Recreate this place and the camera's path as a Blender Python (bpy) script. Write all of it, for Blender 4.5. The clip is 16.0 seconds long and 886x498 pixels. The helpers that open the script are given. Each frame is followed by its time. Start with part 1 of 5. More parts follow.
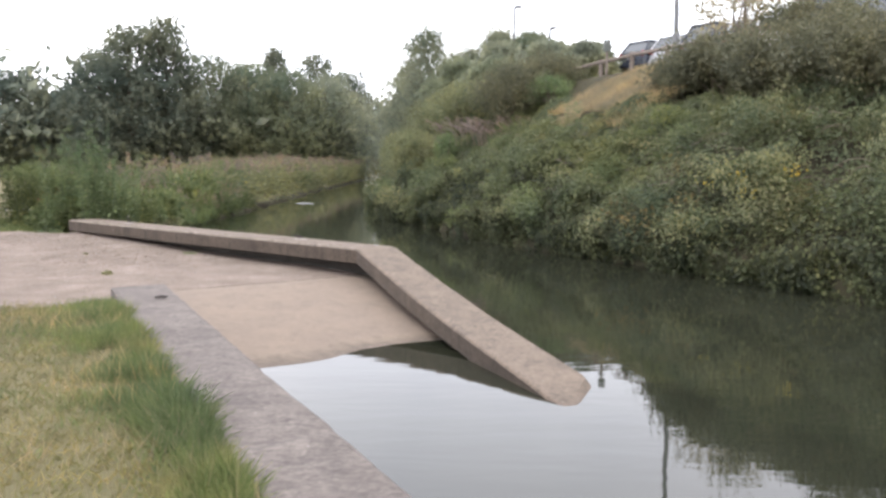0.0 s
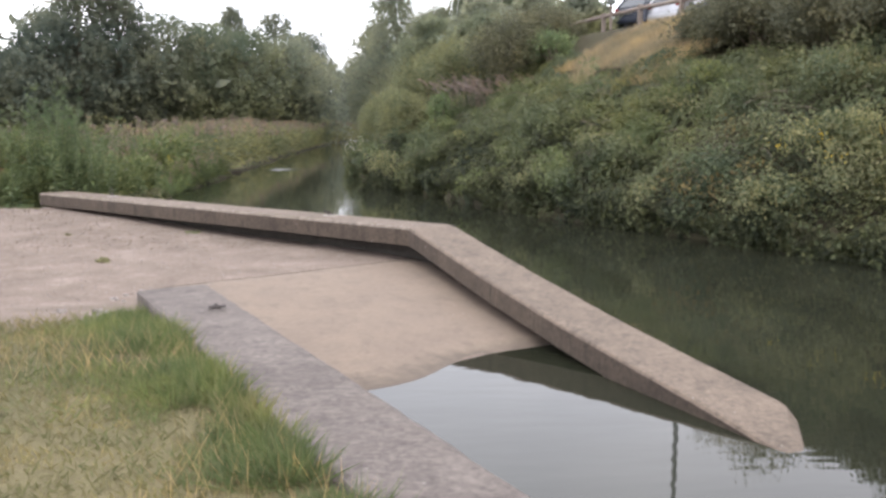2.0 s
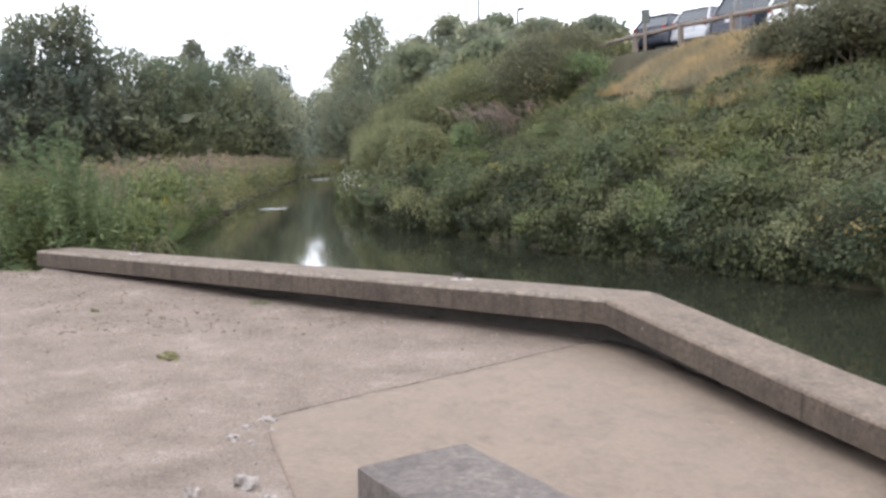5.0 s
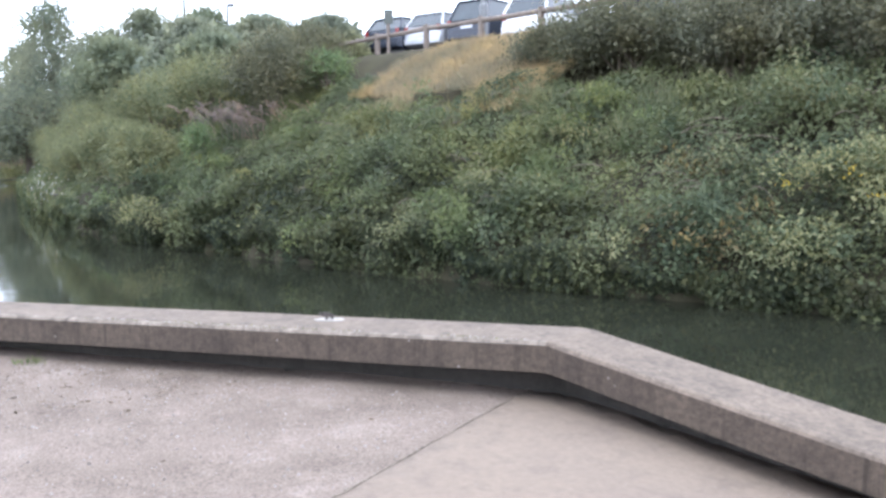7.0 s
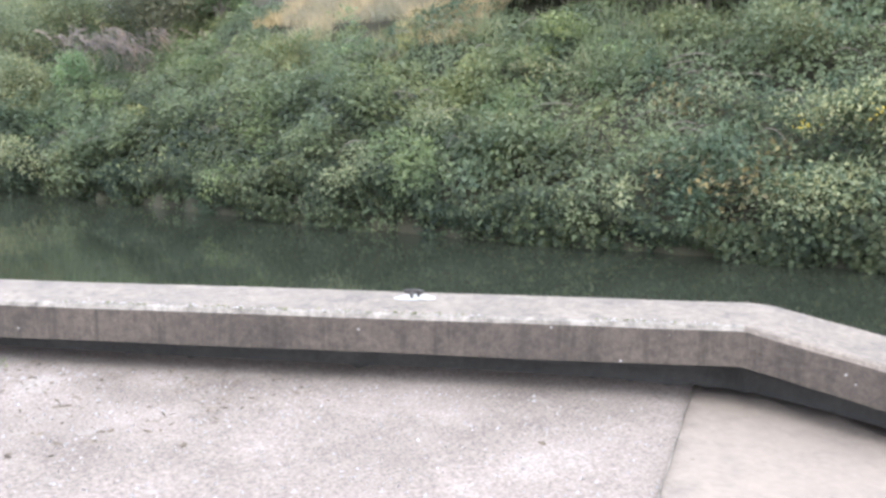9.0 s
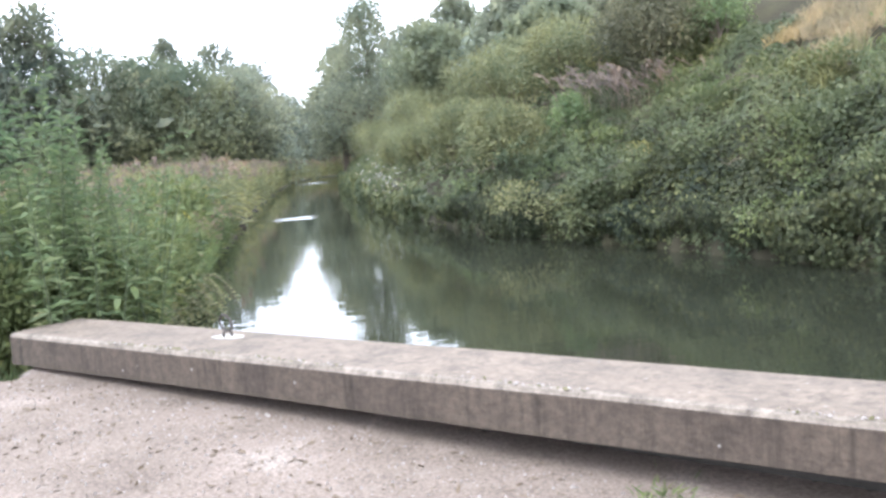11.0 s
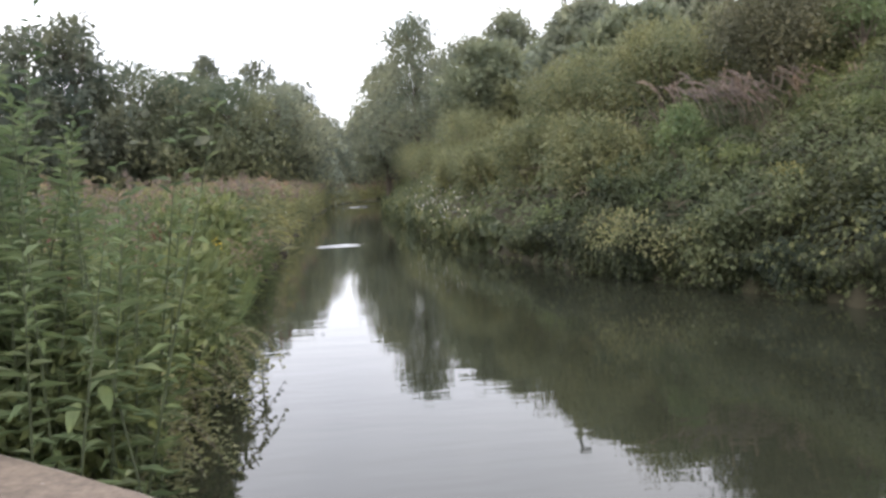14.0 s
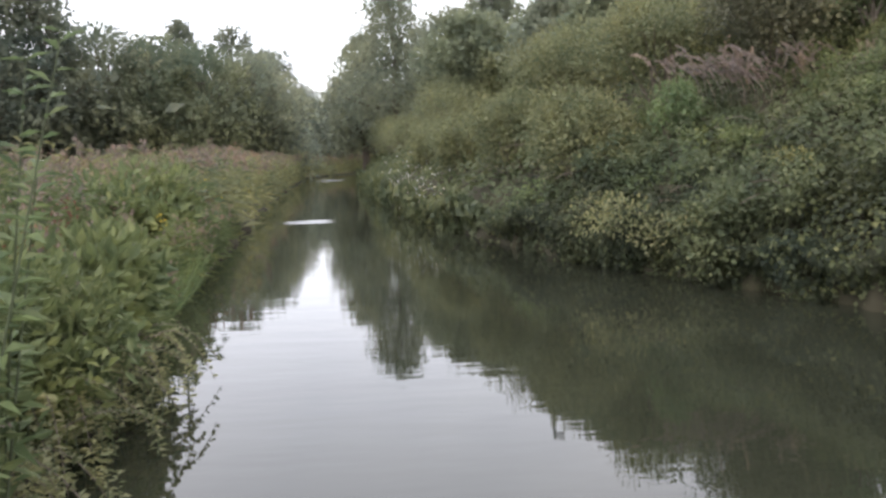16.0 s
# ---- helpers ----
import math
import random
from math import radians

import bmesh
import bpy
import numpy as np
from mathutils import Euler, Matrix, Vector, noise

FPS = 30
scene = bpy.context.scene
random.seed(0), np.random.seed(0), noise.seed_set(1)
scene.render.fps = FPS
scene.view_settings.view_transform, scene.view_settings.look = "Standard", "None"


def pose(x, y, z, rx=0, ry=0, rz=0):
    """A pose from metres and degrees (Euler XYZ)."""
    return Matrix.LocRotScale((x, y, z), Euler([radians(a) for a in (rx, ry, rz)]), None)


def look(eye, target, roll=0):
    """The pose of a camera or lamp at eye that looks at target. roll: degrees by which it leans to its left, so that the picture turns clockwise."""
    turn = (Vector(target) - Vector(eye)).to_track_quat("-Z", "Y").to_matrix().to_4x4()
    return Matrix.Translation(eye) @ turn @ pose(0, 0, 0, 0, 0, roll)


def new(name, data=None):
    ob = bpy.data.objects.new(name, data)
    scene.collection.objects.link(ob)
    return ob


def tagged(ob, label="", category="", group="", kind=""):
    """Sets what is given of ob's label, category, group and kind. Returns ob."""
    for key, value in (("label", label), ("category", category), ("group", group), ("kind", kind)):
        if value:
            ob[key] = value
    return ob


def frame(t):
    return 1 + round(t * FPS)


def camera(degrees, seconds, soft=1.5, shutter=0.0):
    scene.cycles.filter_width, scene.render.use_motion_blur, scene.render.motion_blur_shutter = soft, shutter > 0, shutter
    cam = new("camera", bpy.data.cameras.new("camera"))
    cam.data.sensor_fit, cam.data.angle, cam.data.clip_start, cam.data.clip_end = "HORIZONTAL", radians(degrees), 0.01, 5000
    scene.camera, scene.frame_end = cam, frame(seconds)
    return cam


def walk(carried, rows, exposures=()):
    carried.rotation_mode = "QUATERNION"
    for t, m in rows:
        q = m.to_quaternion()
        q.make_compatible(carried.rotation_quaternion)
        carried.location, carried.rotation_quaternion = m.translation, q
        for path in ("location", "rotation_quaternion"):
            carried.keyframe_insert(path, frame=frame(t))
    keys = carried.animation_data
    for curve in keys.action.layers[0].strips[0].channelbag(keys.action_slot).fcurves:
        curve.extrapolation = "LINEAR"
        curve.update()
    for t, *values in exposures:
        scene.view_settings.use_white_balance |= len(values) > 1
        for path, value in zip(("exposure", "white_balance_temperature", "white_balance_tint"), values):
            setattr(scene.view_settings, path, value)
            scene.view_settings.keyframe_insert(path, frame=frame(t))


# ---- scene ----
# camera and walk
cam = camera(51.8, 16.0, soft=2.9)
# seconds, place in metres, turn in degrees
PATH = [
    (0, 0, 0, 1.776, 84.4, -0, 0),
    (0.5, -0.312, 0.576, 1.78, 83.69, -0.6, -0.12),
    (1, -0.665, 1.11, 1.786, 83.31, -0.67, -2.56),
    (1.5, -1.03, 1.697, 1.778, 83.33, -0.16, -2.47),
    (2, -1.414, 2.25, 1.745, 82.12, 0.28, -2.96),
    (2.5, -1.774, 2.829, 1.73, 81.89, 1.93, -1.57),
    (3, -2.145, 3.359, 1.727, 82.86, 1.76, -0.31),
    (5.5, -3.717, 6.242, 1.773, 84.14, 1.56, -9.89),
    (6, -3.972, 6.868, 1.765, 83.86, 1.61, -15.1),
    (6.5, -4.302, 7.412, 1.77, 83.36, 0.4, -21.23),
    (7, -4.555, 7.971, 1.776, 84.11, 0.75, -25.39),
    (7.5, -4.807, 8.55, 1.67, 84.26, -0.62, -31.06),
    (8, -4.943, 9.134, 1.689, 79.97, 0.11, -39.21),
    (10.5, -5.677, 12.187, 1.585, 83.13, 2.52, -16.38),
    (11, -5.793, 12.729, 1.561, 83.95, 4.03, -8.13),
    (11.5, -5.844, 13.315, 1.506, 86.76, 3.43, -2.8),
    (12, -5.923, 14.052, 1.449, 86.14, 3.91, -2.91),
    (12.5, -5.996, 14.681, 1.392, 83.26, 5.12, -3.04),
    (13, -6.054, 15.297, 1.421, 82.19, 3.5, -3.02),
    (13.5, -6.157, 15.823, 1.433, 84.52, 2.74, -4.44),
    (14, -6.216, 16.33, 1.467, 85.78, 2.69, -5.9),
    (14.5, -6.368, 16.74, 1.45, 86.26, 3.83, -5.89),
    (15, -6.279, 17.105, 1.435, 85.48, 4.02, -5.78),
    (15.5, -6.096, 17.403, 1.503, 85.34, 2.57, -5.52),
    (16, -5.992, 17.657, 1.478, 84.19, 1.14, -7.21),
]
EXPOSURES = [(0.0, 0.17, 6650, 10), (1.5, 0.14, 6650, 11), (3.0, -0.07, 6650, 10), (5.5, 0.15, 6300, 9), (6.4, 0.40, 5950, 9), (7.0, 0.52, 5750, 8), (8.0, 0.78, 5680, 6), (9.2, 1.03, 5650, 5),
             (10.5, 1.20, 5600, 4), (11.0, 0.87, 5950, 7), (11.6, 0.38, 6350, 9), (12.2, 0.0, 6550, 10), (14.0, 0.0, 6600, 10), (16.0, 0.0, 6600, 10)]
walk(cam, [(t, pose(x, y, z, rx, ry, rz)) for t, x, y, z, rx, ry, rz in PATH], EXPOSURES)

# world: a bright overcast sky with a soft, weak sun
SUN_EL, SUN_AZ = 62.0, 215.0
world = bpy.data.worlds.new("overcast")
scene.world = world
world.use_nodes = True
wn, wl = world.node_tree.nodes, world.node_tree.links
wn.clear()
w_out, w_bg = wn.new("ShaderNodeOutputWorld"), wn.new("ShaderNodeBackground")
w_sky = wn.new("ShaderNodeTexSky")
w_sky.sky_type, w_sky.sun_disc = "NISHITA", False
w_sky.sun_elevation, w_sky.sun_rotation = radians(SUN_EL), radians(SUN_AZ)
w_co, w_noise = wn.new("ShaderNodeTexCoord"), wn.new("ShaderNodeTexNoise")
w_noise.inputs["Scale"].default_value, w_noise.inputs["Detail"].default_value = 2.6, 4.0
w_cloud = wn.new("ShaderNodeValToRGB")
w_cloud.color_ramp.elements[0].position, w_cloud.color_ramp.elements[1].position = 0.3, 0.7
w_cloud.color_ramp.elements[0].color = (8.5, 8.65, 9.7, 1)
w_cloud.color_ramp.elements[1].color = (10.4, 10.35, 11.2, 1)
w_mix = wn.new("ShaderNodeMix")
w_mix.data_type = "RGBA"
w_mix.inputs["Factor"].default_value = 0.88
wl.new(w_co.outputs["Generated"], w_noise.inputs["Vector"])
wl.new(w_noise.outputs["Fac"], w_cloud.inputs["Fac"])
wl.new(w_sky.outputs["Color"], w_mix.inputs["A"])
wl.new(w_cloud.outputs["Color"], w_mix.inputs["B"])
wl.new(w_mix.outputs["Result"], w_bg.inputs["Color"])
w_bg.inputs["Strength"].default_value = 0.275
wl.new(w_bg.outputs["Background"], w_out.inputs["Surface"])
sun_data = bpy.data.lights.new("sun", "SUN")
sun_data.energy, sun_data.angle, sun_data.color = 1.0, radians(30), (1.0, 0.95, 0.88)
sun = new("sun", sun_data)
sun.matrix_world = look((0, 0, 60), (60 * math.sin(radians(SUN_AZ + 180)) / math.tan(radians(SUN_EL)), 60 * math.cos(radians(SUN_AZ + 180)) / math.tan(radians(SUN_EL)), 0))


# ---- materials ----
def node_mat(name):
    m = bpy.data.materials.new(name)
    m.use_nodes = True
    n, l = m.node_tree.nodes, m.node_tree.links
    return m, n, l, n["Principled BSDF"]


def ramp(n, stops):
    r = n.new("ShaderNodeValToRGB")
    e = r.color_ramp.elements
    while len(e) < len(stops):
        e.new(0.5)
    for k, (p, c) in enumerate(stops):
        e[k].position, e[k].color = p, (*c, 1)
    return r


def noise_node(n, l, scale, detail=4.0, rough=0.55, stretch=None):
    co, tx = n.new("ShaderNodeTexCoord"), n.new("ShaderNodeTexNoise")
    tx.inputs["Scale"].default_value, tx.inputs["Detail"].default_value, tx.inputs["Roughness"].default_value = scale, detail, rough
    if stretch:
        mp = n.new("ShaderNodeMapping")
        mp.inputs["Scale"].default_value = stretch
        l.new(co.outputs["Object"], mp.inputs["Vector"])
        l.new(mp.outputs["Vector"], tx.inputs["Vector"])
    else:
        l.new(co.outputs["Object"], tx.inputs["Vector"])
    return tx


def mix_rgb(n, l, fac, a, b, blend="MIX"):
    m = n.new("ShaderNodeMix")
    m.data_type, m.blend_type = "RGBA", blend
    for key, v in (("Factor", fac), ("A", a), ("B", b)):
        if isinstance(v, (int, float)):
            m.inputs[key].default_value = v
        elif isinstance(v, tuple):
            m.inputs[key].default_value = (*v, 1)
        else:
            l.new(v, m.inputs[key])
    return m.outputs["Result"]


def bump(n, l, height, strength, distance, normal=None):
    b = n.new("ShaderNodeBump")
    b.inputs["Strength"].default_value, b.inputs["Distance"].default_value = strength, distance
    l.new(height, b.inputs["Height"])
    if normal is not None:
        l.new(normal, b.inputs["Normal"])
    return b.outputs["Normal"]


def plain(name, color, rough=0.6, metal=0.0, scale=12.0, vary=0.25, relief=0.1, spec=0.5):
    """A painted or solid surface with grain and wear at two scales."""
    m, n, l, p = node_mat(name)
    a, b = noise_node(n, l, scale), noise_node(n, l, scale * 9)
    dark = tuple(c * (1 - vary) for c in color)
    light = tuple(min(1, c * (1 + vary)) for c in color)
    r = ramp(n, [(0.3, dark), (0.7, light)])
    l.new(a.outputs["Fac"], r.inputs["Fac"])
    l.new(r.outputs["Color"], p.inputs["Base Color"])
    p.inputs["Roughness"].default_value, p.inputs["Metallic"].default_value = rough, metal
    p.inputs["Specular IOR Level"].default_value = spec
    l.new(bump(n, l, b.outputs["Fac"], relief, 0.01), p.inputs["Normal"])
    return m


def leaf_mat(name, colors, patch=None, patch_scale=0.5, patch_at=0.6, rough=0.55, glow=0.42, weight=0.35, even=0.55):
    """Leaves: each blade takes its own tone, and whole stretches lean to another one."""
    m, n, l, p = node_mat(name)
    g = n.new("ShaderNodeNewGeometry")
    mean = [sum(c[i] for c in colors) / len(colors) for i in range(3)]
    r = ramp(n, [(k / (len(colors) - 1), tuple(even * c[i] + (1 - even) * mean[i] for i in range(3))) for k, c in enumerate(colors)])
    l.new(g.outputs["Random Per Island"], r.inputs["Fac"])
    clump = noise_node(n, l, patch_scale * 7, 4.0, 0.65)
    cr = ramp(n, [(0.32, (0.70, 0.74, 0.80)), (0.5, (1.0, 1.0, 1.0)), (0.68, (1.32, 1.26, 1.15))])
    l.new(clump.outputs["Fac"], cr.inputs["Fac"])
    col = mix_rgb(n, l, 1.0, r.outputs["Color"], cr.outputs["Color"], "MULTIPLY")
    big = noise_node(n, l, patch_scale, 3.0)
    br = ramp(n, [(0.3, (0.64, 0.72, 0.84)), (0.5, (1.04, 1.01, 1.04)), (0.7, (1.36, 1.22, 1.0))])
    l.new(big.outputs["Fac"], br.inputs["Fac"])
    col = mix_rgb(n, l, 1.0, col, br.outputs["Color"], "MULTIPLY")
    if patch:
        pn = noise_node(n, l, patch_scale * 1.7, 4.0)
        pr = ramp(n, [(patch_at, (0, 0, 0)), (patch_at + 0.12, (1, 1, 1))])
        l.new(pn.outputs["Fac"], pr.inputs["Fac"])
        mu = n.new("ShaderNodeMath")
        mu.operation = "MULTIPLY"
        mu.inputs[1].default_value = weight
        l.new(pr.outputs["Color"], mu.inputs[0])
        col = mix_rgb(n, l, mu.outputs[0], col, patch)
    l.new(col, p.inputs["Base Color"])
    p.inputs["Roughness"].default_value = rough
    p.inputs["Specular IOR Level"].default_value = 0.22
    tr, mx = n.new("ShaderNodeBsdfTranslucent"), n.new("ShaderNodeMixShader")
    l.new(col, tr.inputs["Color"])
    mx.inputs["Fac"].default_value = glow
    l.new(p.outputs["BSDF"], mx.inputs[1])
    l.new(tr.outputs["BSDF"], mx.inputs[2])
    l.new(mx.outputs["Shader"], n["Material Output"].inputs["Surface"])
    return m


def concrete_mat(name, light, dark, stain, pit=1.0, streak=(1, 1, 0.35), scale=1.3, grain=0.2, lime=0.0, wet=False):
    m, n, l, p = node_mat(name)
    a, b, c = noise_node(n, l, scale, 8, 0.72), noise_node(n, l, 22, 6, 0.75), noise_node(n, l, 4.5, 8, 0.75, streak)
    r = ramp(n, [(0.32, dark), (0.62, light)])
    l.new(a.outputs["Fac"], r.inputs["Fac"])
    sr = ramp(n, [(0.5, (0, 0, 0)), (0.68, (0.75, 0.75, 0.75))])
    l.new(c.outputs["Fac"], sr.inputs["Fac"])
    col = mix_rgb(n, l, sr.outputs["Color"], r.outputs["Color"], stain)
    gr = ramp(n, [(0.3, (1 - grain,) * 3), (0.7, (1 + grain,) * 3)])
    l.new(b.outputs["Fac"], gr.inputs["Fac"])
    col = mix_rgb(n, l, 1.0, col, gr.outputs["Color"], "MULTIPLY")
    vo = n.new("ShaderNodeTexVoronoi")
    vo.inputs["Scale"].default_value = 26
    co = n.new("ShaderNodeTexCoord")
    l.new(co.outputs["Object"], vo.inputs["Vector"])
    vr = ramp(n, [(0.05, (0.45, 0.42, 0.38)), (0.16, (1, 1, 1))])
    l.new(vo.outputs["Distance"], vr.inputs["Fac"])
    col = mix_rgb(n, l, 0.35 * pit, col, vr.outputs["Color"], "MULTIPLY")
    # lime spots and bird droppings
    spots = n.new("ShaderNodeTexVoronoi")
    spots.inputs["Scale"].default_value = 7.0
    l.new(co.outputs["Object"], spots.inputs["Vector"])
    lr = ramp(n, [(0.03, (lime,) * 3), (0.07, (0, 0, 0))])
    l.new(spots.outputs["Distance"], lr.inputs["Fac"])
    col = mix_rgb(n, l, lr.outputs["Color"], col, (0.42, 0.40, 0.37))
    p.inputs["Roughness"].default_value = 0.9
    if wet:
        # damp silt just above the water's edge
        sep, add, mr = n.new("ShaderNodeSeparateXYZ"), n.new("ShaderNodeMath"), n.new("ShaderNodeMapRange")
        l.new(co.outputs["Object"], sep.inputs["Vector"])
        add.operation = "MULTIPLY_ADD"
        l.new(c.outputs["Fac"], add.inputs[0])
        add.inputs[1].default_value = -0.12
        l.new(sep.outputs["Z"], add.inputs[2])
        l.new(add.outputs[0], mr.inputs["Value"])
        mr.inputs["From Min"].default_value, mr.inputs["From Max"].default_value = -0.385, -0.345
        mr.inputs["To Min"].default_value, mr.inputs["To Max"].default_value = 0.75, 0.0
        col = mix_rgb(n, l, mr.outputs["Result"], col, (0.09, 0.072, 0.055))
    l.new(col, p.inputs["Base Color"])
    n1 = bump(n, l, b.outputs["Fac"], 0.5, 0.012)
    l.new(bump(n, l, vo.outputs["Distance"], 0.3, 0.008, n1), p.inputs["Normal"])
    return m


def ground_mat(name, stops, scale, fine, speck, relief=0.5, fleck=0.35, fine_scale=60):
    m, n, l, p = node_mat(name)
    a, b = noise_node(n, l, scale, 6, 0.6), noise_node(n, l, fine_scale, 4, 0.7)
    r = ramp(n, stops)
    l.new(a.outputs["Fac"], r.inputs["Fac"])
    br = ramp(n, [(0.35, (1 - fine,) * 3), (0.65, (1 + fine,) * 3)])
    l.new(b.outputs["Fac"], br.inputs["Fac"])
    col = mix_rgb(n, l, 1.0, r.outputs["Color"], br.outputs["Color"], "MULTIPLY")
    c = noise_node(n, l, 6.5, 8, 0.75)
    cr = ramp(n, [(0.56, (0, 0, 0)), (0.7, (fleck,) * 3)])
    l.new(c.outputs["Fac"], cr.inputs["Fac"])
    col = mix_rgb(n, l, cr.outputs["Color"], col, speck)
    l.new(col, p.inputs["Base Color"])
    p.inputs["Roughness"].default_value = 0.95
    p.inputs["Specular IOR Level"].default_value = 0.25
    n1 = bump(n, l, b.outputs["Fac"], relief, 0.01)
    l.new(bump(n, l, a.outputs["Fac"], 0.15, 0.03, n1), p.inputs["Normal"])
    return m


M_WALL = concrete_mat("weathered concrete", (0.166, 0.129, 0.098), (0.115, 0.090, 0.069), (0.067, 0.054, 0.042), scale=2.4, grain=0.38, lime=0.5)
# Wall sides: brown stains, with their shade also put into the colour.
M_FACE = concrete_mat("stained brown concrete face darkened for shade", (0.086, 0.065, 0.048), (0.050, 0.037, 0.028), (0.027, 0.020, 0.014), streak=(2.6, 2.6, 0.16), scale=2.0, grain=0.4, lime=0.6)
M_SLAB = concrete_mat("tan concrete slab", (0.199, 0.155, 0.117), (0.172, 0.134, 0.104), (0.138, 0.108, 0.086), pit=0.3, streak=(1, 1, 1), scale=1.6, grain=0.14, lime=0.12, wet=True)
M_WORN = concrete_mat("pale worn concrete edge", (0.219, 0.184, 0.150), (0.146, 0.120, 0.094), (0.080, 0.064, 0.049), scale=5.0, grain=0.5, lime=0.6)
# Footing concrete: the shade of the gap under the coping is in its colour.
M_GAP_SHADE = concrete_mat("concrete darkened for gap shade", (0.06, 0.052, 0.044), (0.04, 0.035, 0.03), (0.03, 0.027, 0.022))
M_QUAY = concrete_mat("grey concrete", (0.147, 0.125, 0.110), (0.098, 0.082, 0.073), (0.061, 0.051, 0.047), scale=2.0, grain=0.42, lime=0.4)
M_PLAZA = ground_mat("packed pale gravel", [(0.3, (0.137, 0.107, 0.087)), (0.45, (0.172, 0.137, 0.111)), (0.58, (0.199, 0.158, 0.130)), (0.7, (0.246, 0.204, 0.171))], 1.7, 0.36, (0.290, 0.248, 0.214), fleck=0.5, fine_scale=55, relief=0.9)
M_SOIL = ground_mat("dark soil", [(0.3, (0.035, 0.03, 0.02)), (0.7, (0.06, 0.055, 0.03))], 1.2, 0.3, (0.03, 0.04, 0.015))
M_FIELD = ground_mat("dry meadow", [(0.3, (0.085, 0.085, 0.04)), (0.5, (0.13, 0.115, 0.06)), (0.7, (0.18, 0.15, 0.085))], 0.22, 0.25, (0.10, 0.12, 0.035))
M_ASPHALT = ground_mat("asphalt", [(0.3, (0.045, 0.045, 0.047)), (0.7, (0.065, 0.064, 0.062))], 0.8, 0.2, (0.08, 0.08, 0.08))
M_PATH = ground_mat("gravel path", [(0.3, (0.30, 0.27, 0.24)), (0.7, (0.38, 0.34, 0.30))], 0.8, 0.15, (0.3, 0.28, 0.2))
M_BARK = plain("bark", (0.10, 0.08, 0.06), 0.9, scale=5, vary=0.4, relief=0.6)
M_TWIG = plain("grey twigs", (0.16, 0.13, 0.10), 0.9, scale=8, vary=0.4, relief=0.3)
M_STEM = plain("green stems", (0.07, 0.085, 0.04), 0.7, scale=6, vary=0.4, relief=0.2)
M_FENCE = plain("weathered timber", (0.19, 0.155, 0.13), 0.85, scale=9, vary=0.3, relief=0.5)
M_STEEL = plain("galvanised steel", (0.17, 0.175, 0.18), 0.5, 0.3, scale=5, vary=0.15, relief=0.05)
M_IRON = plain("rusty iron", (0.06, 0.05, 0.045), 0.7, 0.2, scale=40, vary=0.4, relief=0.3)
M_PLASTER = plain("pale mortar", (0.31, 0.285, 0.255), 0.9, scale=18, vary=0.2, relief=0.4)
M_SIGN = plain("weathered sign board", (0.10, 0.11, 0.10), 0.7, scale=8)
M_TYRE = plain("black rubber", (0.02, 0.02, 0.02), 0.8, scale=20)
M_RIM = plain("alloy", (0.5, 0.5, 0.52), 0.3, 0.9, scale=20, vary=0.1)
M_GLASS = plain("tinted car glass", (0.03, 0.04, 0.045), 0.06, scale=3, vary=0.15, relief=0.0, spec=0.8)
M_TAIL = plain("red lamp plastic", (0.22, 0.02, 0.018), 0.25, scale=20, vary=0.1, relief=0.0)
M_STONE = plain("pale stone", (0.27, 0.24, 0.215), 0.9, scale=14, vary=0.3, relief=0.6)
M_JOINT = plain("dirt and moss in a joint", (0.175, 0.147, 0.115), 0.95, scale=18, vary=0.5, relief=0.5)
M_MOSS = plain("dry moss and mud", (0.13, 0.12, 0.055), 0.95, scale=30, vary=0.45, relief=0.8)
M_LITTER = plain("dead leaves", (0.12, 0.09, 0.06), 0.9, scale=25, vary=0.4)

M_BRAMBLE = leaf_mat("bramble leaves", [(0.067, 0.088, 0.047), (0.102, 0.126, 0.062), (0.141, 0.164, 0.080), (0.185, 0.198, 0.098)], (0.208, 0.140, 0.055), 0.45, 0.65)
# Dark bramble leaves with brown patches; the bank foot's shade is in the colour.
M_SHADE_LEAF = leaf_mat("bramble leaves darkened for shade", [(0.029, 0.036, 0.022), (0.042, 0.053, 0.029), (0.061, 0.076, 0.037), (0.101, 0.108, 0.050)], (0.072, 0.057, 0.036), 0.7, 0.58)
M_BRAMBLE_OLD = leaf_mat("old bramble leaves", [(0.10, 0.085, 0.045), (0.15, 0.125, 0.06), (0.21, 0.18, 0.08)], None, 0.8)
M_THORN = leaf_mat("thorn bush leaves", [(0.082, 0.084, 0.053), (0.123, 0.124, 0.076), (0.172, 0.171, 0.101), (0.238, 0.231, 0.133)], (0.061, 0.083, 0.043), 0.35, 0.5, weight=0.6)
M_SHRUB = leaf_mat("shrub leaves", [(0.103, 0.123, 0.062), (0.165, 0.185, 0.089), (0.227, 0.240, 0.117), (0.316, 0.308, 0.167)], (0.179, 0.143, 0.082), 0.4, 0.55)
M_PALE = leaf_mat("pale green leaves", [(0.12, 0.165, 0.07), (0.17, 0.23, 0.1), (0.24, 0.3, 0.15)], None, 0.6)
M_PALE_DRY = leaf_mat("yellowing sapling leaves", [(0.24, 0.22, 0.10), (0.34, 0.30, 0.16), (0.42, 0.38, 0.24)], None, 0.6)
M_PINK = leaf_mat("faded pink twigs", [(0.25, 0.195, 0.16), (0.34, 0.27, 0.225), (0.23, 0.20, 0.145)], None, 0.8)
